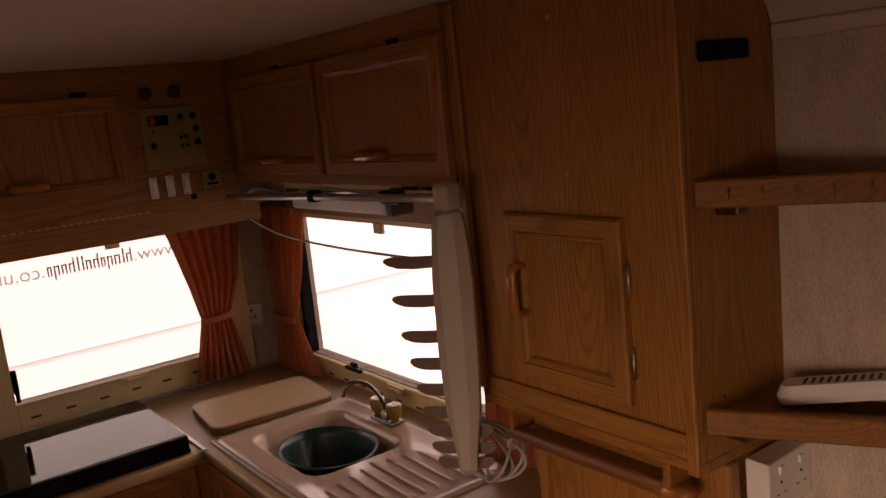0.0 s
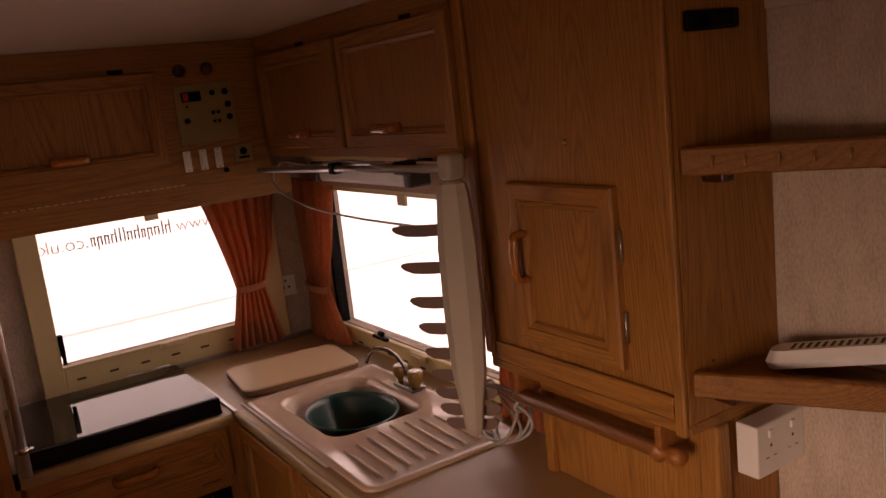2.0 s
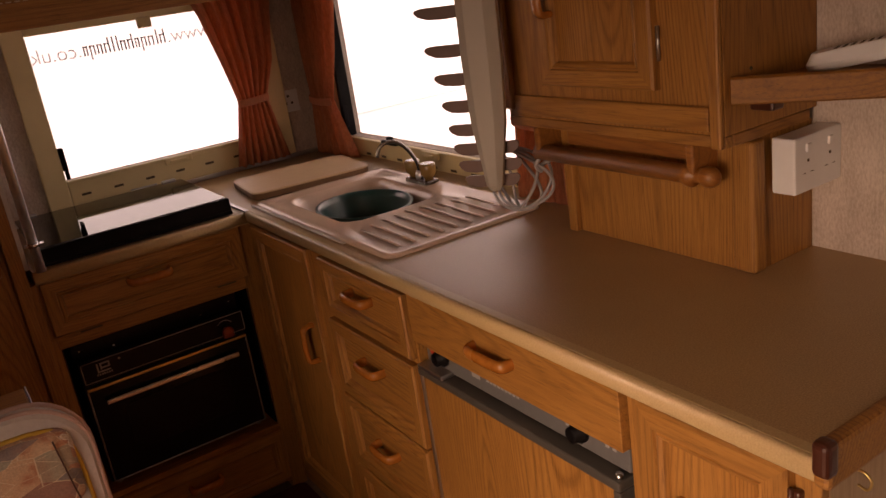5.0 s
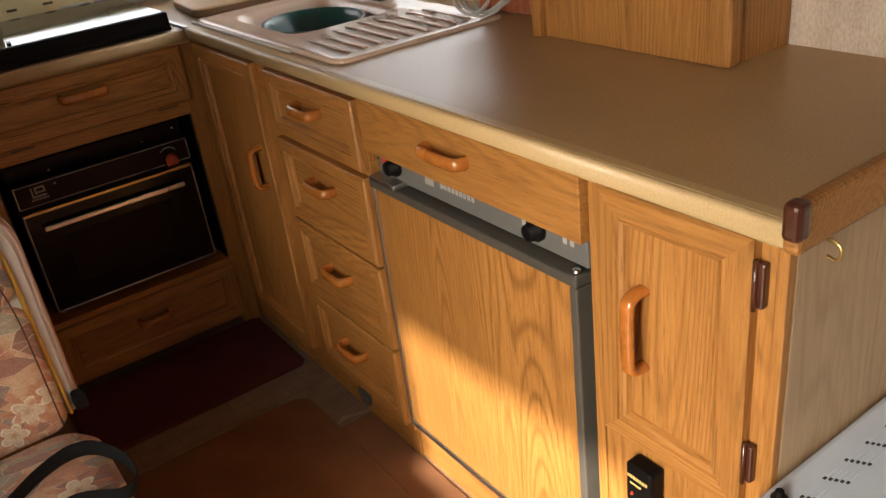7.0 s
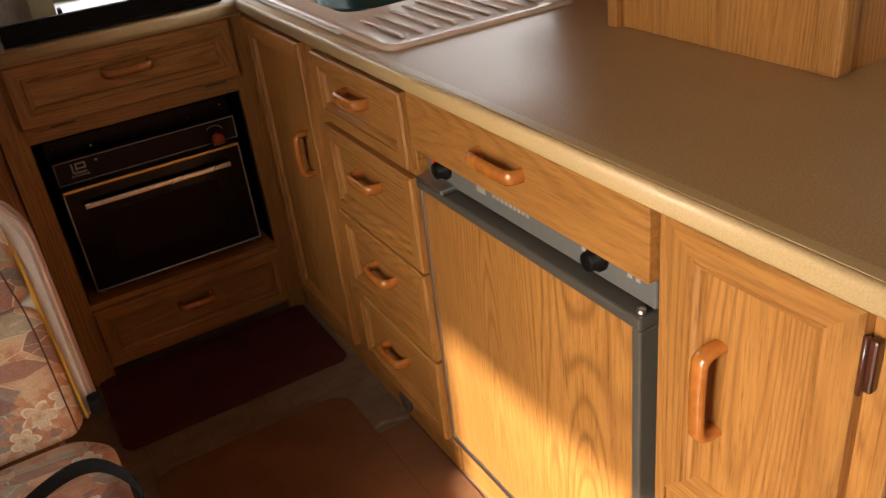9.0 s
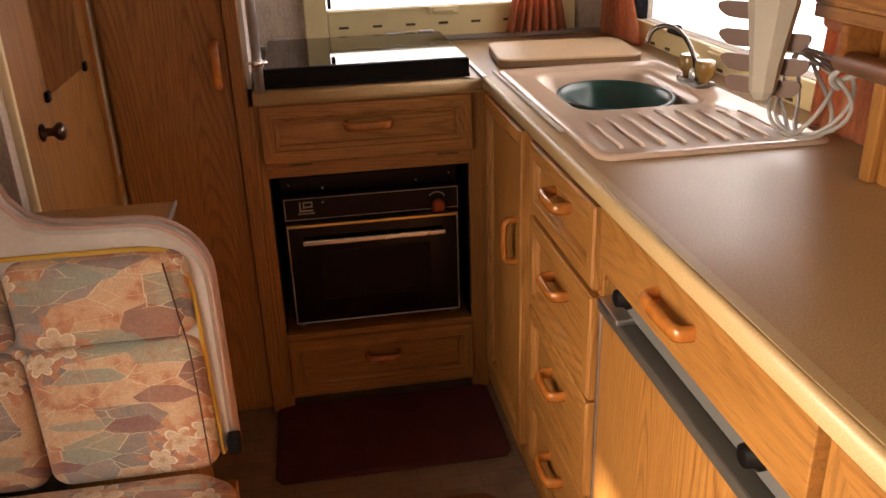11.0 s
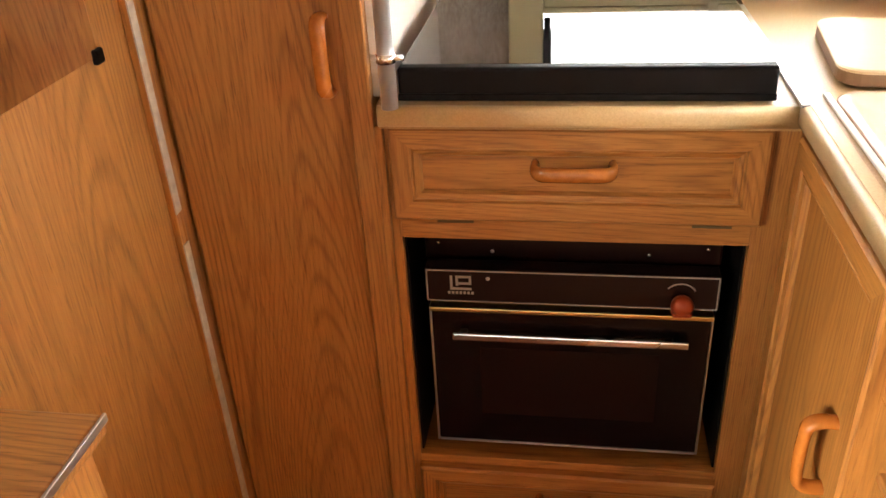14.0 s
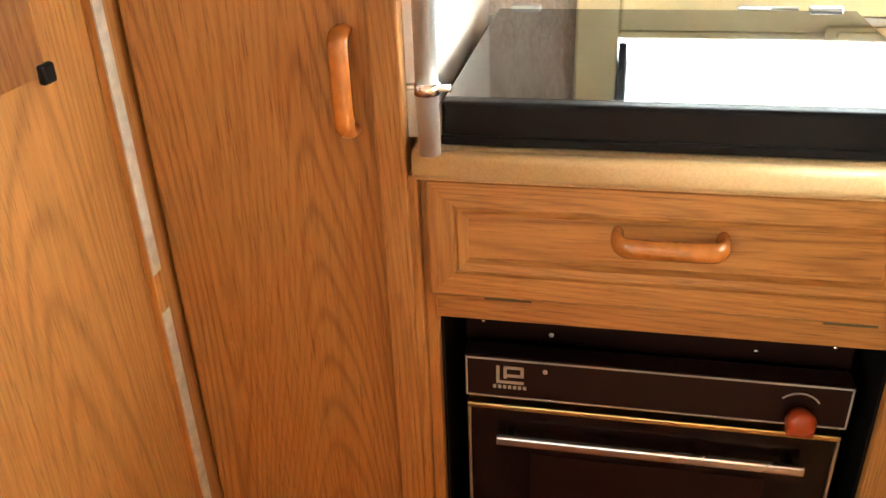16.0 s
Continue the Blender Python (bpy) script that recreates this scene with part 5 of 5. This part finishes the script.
for u in (0.698, 0.745, 0.791):
    s = thing("rocker_switch", f.at(u, 1.592, 0), "narrow white rocker switch under the control panel", "switch", "rocker switches")
    part("plate", slab(bmesh.new(), f, u - 0.011, u + 0.011, 1.562, 1.622, 0.0, 0.004, 0.001), white_plastic, s)
    part("rocker", slab(bmesh.new(), f, u - 0.006, u + 0.006, 1.576, 1.608, 0.004, 0.010, 0.002), white_plastic, s)
    for v in (1.567, 1.617):
        lathe("screw", slot_dark, s, f.at(u, v, 0.0035), (0, -1, 0), [(0, 0.002), (0.001, 0.002)], 8)
sk = thing("aerial_socket", f.at(0.862, 1.595, 0), "small cream outlet plate beside the switches", "socket")
part("plate", slab(bmesh.new(), f, 0.838, 0.895, 1.570, 1.622, 0.0, 0.006, 0.002), panel_cream, sk)
lathe("outlet", black_plastic, sk, f.at(0.868, 1.602, 0.005), (0, -1, 0), [(0, 0.011), (0.003, 0.011), (0.004, 0.006)], 14)
part("outlet_slot", slab(bmesh.new(), f, 0.852, 0.885, 1.580, 1.587, 0.0055, 0.0075, 0), black_plastic, sk)
kb = thing("push_button", f.at(0.80, 1.548, 0), "small black push button under the switches", "button")
lathe("button", black_plastic, kb, f.at(0.808, 1.553, 0), (0, -1, 0), [(0, 0.008), (0.008, 0.008), (0.010, 0.005)], 12)

# ---- overhead lockers over the sink ----
uc2 = thing("overhead_locker", (1.08, 1.6, 1.57), "oak-effect overhead locker with two panelled flaps over the sink", "cabinet", "overhead lockers")
box("body", oak_y, uc2, UX, WX - 0.003, 1.080, UY - 0.002, 1.575, CEIL - 0.06, 0.001)
box("top_rail", oak_y, uc2, UX - 0.004, UX + 0.1, 1.080, UY - 0.002, CEIL - 0.06, CEIL - 0.001, 0.001)
f = Face('x', UX, UY, 0)
panelled("flap", f, 0.03, 0.545, 1.600, 1.872, uc2, (0.30, 1.640, False, True), True, 0.045)
panelled("flap", f, 0.566, 1.056, 1.600, 1.872, uc2, (0.79, 1.646, False, True), True, 0.045)
box("pelmet", oak_y, uc2, UX + 0.17, UX + 0.185, 1.05, UY + 0.02, 1.455, 1.575, 0.002)
for y in (1.80, 1.24):
    box("hinge", black_plastic, uc2, UX - 0.010, UX - 0.0045, y - 0.02, y + 0.02, 1.8725, 1.882, 0.001)

# ---- tall wall cupboard ----
CX, CY0, CY1, CZ = 0.968, 0.542, 1.076, 1.150
tc = thing("wall_cupboard", (1.08, 0.8, CZ), "tall oak-effect wall cupboard with small panelled door", "cabinet")
bm = bmesh.new()
ceil_line = [(CX, CZ), (WX - 0.003, CZ), (WX - 0.003, CEIL - 0.12), (1.168, CEIL - 0.068), (1.128, CEIL - 0.025), (1.088, CEIL - 0.003), (CX, CEIL - 0.003)]
loft(bm, [[Vector((x, y, z)) for x, z in ceil_line] for y in (CY0, CY1)], True, True)
part("body", bm, oak_z, tc)
box("front_edge", oak_z, tc, CX - 0.012, CX - 0.001, CY0, CY0 + 0.022, CZ - 0.02, CEIL - 0.004, 0.004)
box("side_rail", oak_z, tc, CX - 0.014, CX - 0.001, CY1 - 0.028, CY1, CZ + 0.015, CEIL - 0.004, 0.005)
box("bottom_rail", oak_y, tc, CX - 0.010, CX - 0.001, CY0 + 0.024, CY1 - 0.030, CZ + 0.006, CZ + 0.045, 0.003)
box("under_rail", oak_y, tc, CX, CX + 0.018, CY0, CY1, CZ - 0.020, CZ - 0.001, 0.002)
box("under_rail", oak_x, tc, CX + 0.02, WX - 0.02, CY0, CY0 + 0.016, CZ - 0.020, CZ - 0.001, 0.002)
f = Face('x', CX, CY1, 0)
cd = panelled("door", f, 0.129, 0.409, 1.218, 1.532, tc, (0.168, 1.392, True, True), True, 0.045)
for v in (1.265, 1.405):
    tube("hinge", dull_steel, cd, [f.at(0.4135, v, 0.006), f.at(0.4135, v + 0.055, 0.006)], 0.003, label="bright hinge barrel")
for u, v in ((0.29, 1.605), (0.522, 1.50), (0.27, 1.865)):
    lathe("screw_cap", brass, tc, f.at(u, v, 0.0005), (-1, 0, 0), [(0, 0.006), (0.002, 0.005), (0.003, 0.002)], 12)
lathe("screw_hole", slot_dark, tc, (1.03, CY0, 1.243), (0, -1, 0), [(0, 0.003), (0.0015, 0.003)], 8)

bracket = thing("strap_fastener", (1.06, CY0, 1.775), "black plastic strap buckle fixed to the cupboard side", "fastener")
box("plate", black_plastic, bracket, 1.000, 1.118, CY0 - 0.012, CY0 - 0.0005, 1.762, 1.792, 0.004)
box("buckle", black_plastic, bracket, 1.040, 1.095, CY0 - 0.024, CY0 - 0.011, 1.765, 1.790, 0.004)

sb = thing("spice_box", (1.1, 0.76, TOP), "oak-effect boxed-in panel between worktop and cupboard", "cabinet")
box("body", oak_z, sb, 1.046, WX - 0.003, 0.550, 0.978, TOP + 0.0005, CZ - 0.021, 0.001)
box("front_panel", oak_z, sb, 1.036, 1.045, 0.585, 0.965, TOP + 0.001, CZ - 0.03, 0.001)
box("corner_post", oak_z, sb, 1.028, 1.062, 0.540, 0.585, TOP + 0.001, CZ - 0.022, 0.008, "", 3)
box("corner_post", oak_z, sb, 1.022, 1.046, 0.965, 0.990, TOP + 0.001, CZ - 0.022, 0.003)

rail = thing("towel_rail", (1.0, 0.8, 1.09), "turned reddish wooden rail with ball end and brackets", "rail")
lathe("dowel", dowel_wood, rail, (0.986, 1.02, 1.075), (0, -1, 0), [(0, 0.016), (0.38, 0.016), (0.384, 0.020), (0.396, 0.021), (0.402, 0.013), (0.412, 0.012), (0.416, 0.014), (0.424, 0.0175), (0.434, 0.0175), (0.442, 0.013), (0.446, 0.005)], 18)
box("bracket", dowel_wood, rail, 0.972, 1.035, 0.612, 0.628, 1.078, CZ - 0.021, 0.004)
box("bracket", dowel_wood, rail, 0.972, 1.035, 0.998, 1.014, 1.078, CZ - 0.021, 0.004)
box("back_board", dowel_wood, rail, 1.014, 1.0275, 0.630, 0.962, 1.088, CZ - 0.022, 0.003)

skt = thing("double_socket", (1.14, 0.50, 1.07), "white double mains socket box below the shelf", "socket")
box("back_box", white_plastic, skt, 1.074, WX - 0.001, 0.498, 0.5405, 1.032, 1.124, 0.003)
for x in (1.108, 1.166):
    for dx, dz, w, h in ((0, 0.020, 0.0017, 0.0042), (-0.010, 0.0, 0.0034, 0.0017), (0.010, 0.0, 0.0034, 0.0017)):
        box("pin_slot", slot_dark, skt, x + dx - w, x + dx + w, 0.4965, 0.4985, 1.066 + dz - h, 1.062 + dz + h, 0)
    box("rocker", white_plastic, skt, x - 0.006, x + 0.006, 0.494, 0.499, 1.098, 1.112, 0.002)

f = Face('y', 0.0, WY, 0)
s2 = thing("wall_socket", (1.05, WY, 1.08), "white single mains socket between the two windows", "socket")
part("plate", slab(bmesh.new(), f, 1.022, 1.098, 1.055, 1.130, 0.0, 0.010, 0.003), white_plastic, s2)
for du, dv in ((0, 0.02), (-0.011, -0.004), (0.011, -0.004)):
    part("pin_slot", slab(bmesh.new(), f, 1.06 + du - 0.004, 1.06 + du + 0.004, 1.09 + dv - 0.004, 1.09 + dv + 0.004, 0.009, 0.0105, 0), slot_dark, s2)


wp = thing("wall_plate", (WX - 0.006, 0.27, 1.11), "light grey rounded blanking plate on the wall below the shelf", "plate")
plate_loops = [[Vector((x, p.x, p.y)) for p in rounded(0.276, 1.104, 0.080 - i, 0.043 - i, 0.012, 0)] for x, i in ((WX - 0.0005, 0.0), (WX - 0.008, 0.0), (WX - 0.011, 0.004))]
part("plate", loft(bmesh.new(), plate_loops, True, True), plate_grey, wp)


def corner_shelf(label, z, pegs):
    """A corner shelf: its lipped front runs aslant from the cupboard side to the wall."""
    s = thing("wall_shelf", (1.1, 0.4, z), label, "shelf", "wall shelves")
    a, b = Vector((0.992, CY0 - 0.001, 0)), Vector((WX - 0.002, 0.155, 0))
    d = (b - a).normalized()
    o = Vector((d.y, -d.x, 0))
    tri_ = [a, Vector((WX - 0.002, CY0 - 0.001, 0)), b]
    part("board", loft(bmesh.new(), [[p + Vector((0, 0, h)) for p in tri_] for h in (z - 0.014, z + 0.002)], True, True), shelf_oak, s)
    prof_ = [(0.0, -0.022), (0.012, -0.022), (0.015, -0.019), (0.015, 0.017), (0.012, 0.020), (0.0, 0.020)]
    part("lipping", loft(bmesh.new(), [[p + o * (w + 0.0005) + Vector((0, 0, z + h)) for w, h in prof_] for p in (a - d * 0.004, b)], True, True), shelf_oak, s)
    q = a + d * 0.05 - o * 0.012
    box("bracket", dark_wood, s, q.x - 0.014, q.x + 0.014, q.y - 0.012, q.y + 0.030, z - 0.036, z - 0.0145, 0.004)
    q = a + d * 0.27 - o * 0.012
    box("bracket", dark_wood, s, q.x - 0.010, q.x + 0.020, q.y - 0.006, q.y + 0.010, z - 0.026, z - 0.0145, 0.003)
    for i in range(pegs):
        p = a + d * (0.042 + i * 0.046) + o * 0.0155 + Vector((0, 0, z))
        tube("cup_hook", brass, s, smooth_path([p + Vector((0, 0, 0.006)), p + o * 0.008 + Vector((0, 0, 0.006)), p + o * 0.011 - Vector((0, 0, 0.002)), p + o * 0.008 - Vector((0, 0, 0.008))], 4), 0.0013)
    return s


corner_shelf("oak corner shelf with small brass hooks on its lipping", 1.572, 9)
corner_shelf("oak corner shelf with a deep plain lipping", 1.218, 0)
rem = thing("white_vent_cover", (1.1, 0.36, 1.23), "white plastic slotted cover lying on the shelf", "cover")
rm = pose(1.150, 0.40, 1.2405, 0, 0, 20) @ pose(0, 0, 0, -10, 0, 0)
part("shell", loft(bmesh.new(), [[rm @ p for p in rounded(0, 0, 0.028, 0.105, 0.020, 0.0)], [rm @ p for p in rounded(0, 0, 0.030, 0.108, 0.022, 0.012)], [rm @ p for p in rounded(0, 0, 0.022, 0.098, 0.018, 0.028)]], True, True), white_plastic, rem)
for i in range(12):
    bm = add_box(bmesh.new(), -0.013, 0.013, -0.070 + i * 0.0118, -0.065 + i * 0.0118, 0.0275, 0.0286)
    bm.transform(rm)
    part("slot", bm, slot_dark, rem)

# ---- aerial, strip light and cables over the sink ----
ae = thing("tv_aerial", (0.88, 1.06, 1.3), "beige plastic television aerial with brown fins hanging from its mast", "aerial")
AX, AY = 0.862, 1.003
E_, N_ = Vector((-0.62, 0.785, 0)), Vector((0.785, 0.62, 0))


def aerial_at(side, deep, z):
    return Vector((AX, AY + (1.3 - z) * 0.030, z)) + E_ * side + N_ * deep


prof = [(1.548, 0.010, 0.016), (1.542, 0.015, 0.026), (1.52, 0.018, 0.031), (1.42, 0.020, 0.038), (1.28, 0.020, 0.038), (1.16, 0.018, 0.033), (1.08, 0.015, 0.021), (1.04, 0.012, 0.017), (1.027, 0.006, 0.009)]
part("boom", loft(bmesh.new(), [[aerial_at(b * u, a * v, z) for u, v in ((1, 0.6), (0.8, 1), (-0.8, 1), (-1, 0.6), (-1, -0.4), (-0.45, -1), (0.55, -1), (1, -0.4))] for z, a, b in prof], True, True), aerial_plastic, ae, "beige plastic aerial boom")
box("boom_cap", aerial_plastic, ae, AX - 0.022, AX + 0.022, AY - 0.032, AY + 0.010, 1.549, 1.60, 0.012, "rounded clamp", 4)
for z, out, back in ((1.452, 0.142, 0.024), (1.376, 0.131, 0.024), (1.304, 0.119, 0.024), (1.249, 0.106, 0.024), (1.196, 0.097, 0.024), (1.149, 0.089, 0.026), (1.110, 0.083, 0.050), (1.075, 0.076, 0.054), (1.044, 0.066, 0.046)):
    bm = bmesh.new()
    for reach in (out, -back):
        tall = 0.010
        side = [(0.0, tall * 0.9), (reach * 0.88, tall), (reach * 0.98, tall * 0.75), (reach, tall * 0.2), (reach * 0.94, -tall * 0.55), (reach * 0.80, -tall * 1.25), (reach * 0.55, -tall * 1.45), (0.0, -tall * 1.2)]
        loft(bm, [[aerial_at(u, 0.021 + w, z + v) for u, v in side] for w in (-0.002, 0.004)], True, True)
    part("fin", bm, aerial_fin, ae, "brown plastic aerial fin")
tube("mast", dull_steel, ae, [(0.905, 2.12, 1.537), (0.90, 1.6, 1.552), (AX + 0.01, AY + 0.01, 1.568)], 0.0085, n=14, label="thin metal mast lying under the locker")
tube("mast_inner", chrome, ae, [(0.925, 1.78, 1.560), (0.915, 1.1, 1.570)], 0.006, n=12)
box("clamp", black_plastic, ae, 0.895, 0.945, 1.20, 1.28, 1.545, 1.574, 0.006, "black mast clamp")
box("clamp", black_plastic, ae, 0.888, 0.915, 1.565, 1.595, 1.540, 1.568, 0.004, "black mast clamp")
tube("lead", cable_grey, ae, smooth_path([(0.90, 1.30, 1.565), (0.91, 1.55, 1.572), (0.915, 1.75, 1.556), (0.925, 1.95, 1.563), (0.93, 2.03, 1.547), (0.92, 2.06, 1.505), (0.93, 2.0, 1.462), (0.95, 1.86, 1.428), (0.95, 1.6, 1.418), (0.92, 1.30, 1.428), (AX + 0.015, AY + 0.03, 1.445)]), 0.0032, n=8, label="grey aerial lead")

lamp = thing("strip_light", (1.05, 1.68, 1.5), "dusty fluorescent strip light with clear cover under the locker", "lamp")
box("base", card_yellow, lamp, 1.02, 1.09, 1.42, 1.98, 1.535, 1.574, 0.003, "yellowed lamp base")
box("diffuser", white_plastic, lamp, 1.025, 1.085, 1.46, 1.96, 1.490, 1.534, 0.010, "frosted ribbed diffuser", 3)
for y in (1.445, 1.975):
    box("end_cap", grey_plastic, lamp, 1.022, 1.088, y - 0.014, y + 0.014, 1.488, 1.534, 0.006, "grey end cap")
tube("pull_cord_arm", chrome, lamp, [(1.05, 1.99, 1.50), (1.05, 2.04, 1.505)], 0.004)
for y in (1.30, 1.38):
    box("fixing", black_plastic, lamp, 1.03, 1.06, y - 0.012, y + 0.012, 1.53, 1.5745, 0.003)

coil = thing("coiled_cable", (1.0, 1.13, TOP), "coil of grey cable hanging from the rail end", "cable")
for k in range(4):
    rng = random.Random(40 + k)
    cxk, cyk, czk = 1.0 + rng.uniform(-0.02, 0.012), 1.112 + rng.uniform(-0.016, 0.012), 1.022 + rng.uniform(-0.014, 0.014)
    ra, rz = 0.084 + rng.uniform(-0.018, 0.010), 0.068 + rng.uniform(-0.016, 0.010)
    pts = [(cxk + 0.018 * math.sin(2 * t + k), cyk + ra * math.cos(t), czk + rz * math.sin(t) * (1 if math.sin(t) < 0 else 0.85)) for t in (2 * math.pi * j / 30 for j in range(31))]
    tube("loop", cable_grey, coil, pts, 0.0034, n=8)
tube("wrap", cable_grey, coil, smooth_path([(0.995, 1.03, 1.03), (0.975, 1.02, 1.05), (1.0, 1.01, 1.075), (1.02, 1.02, 1.055), (0.995, 1.035, 1.04)]), 0.0045, n=7)
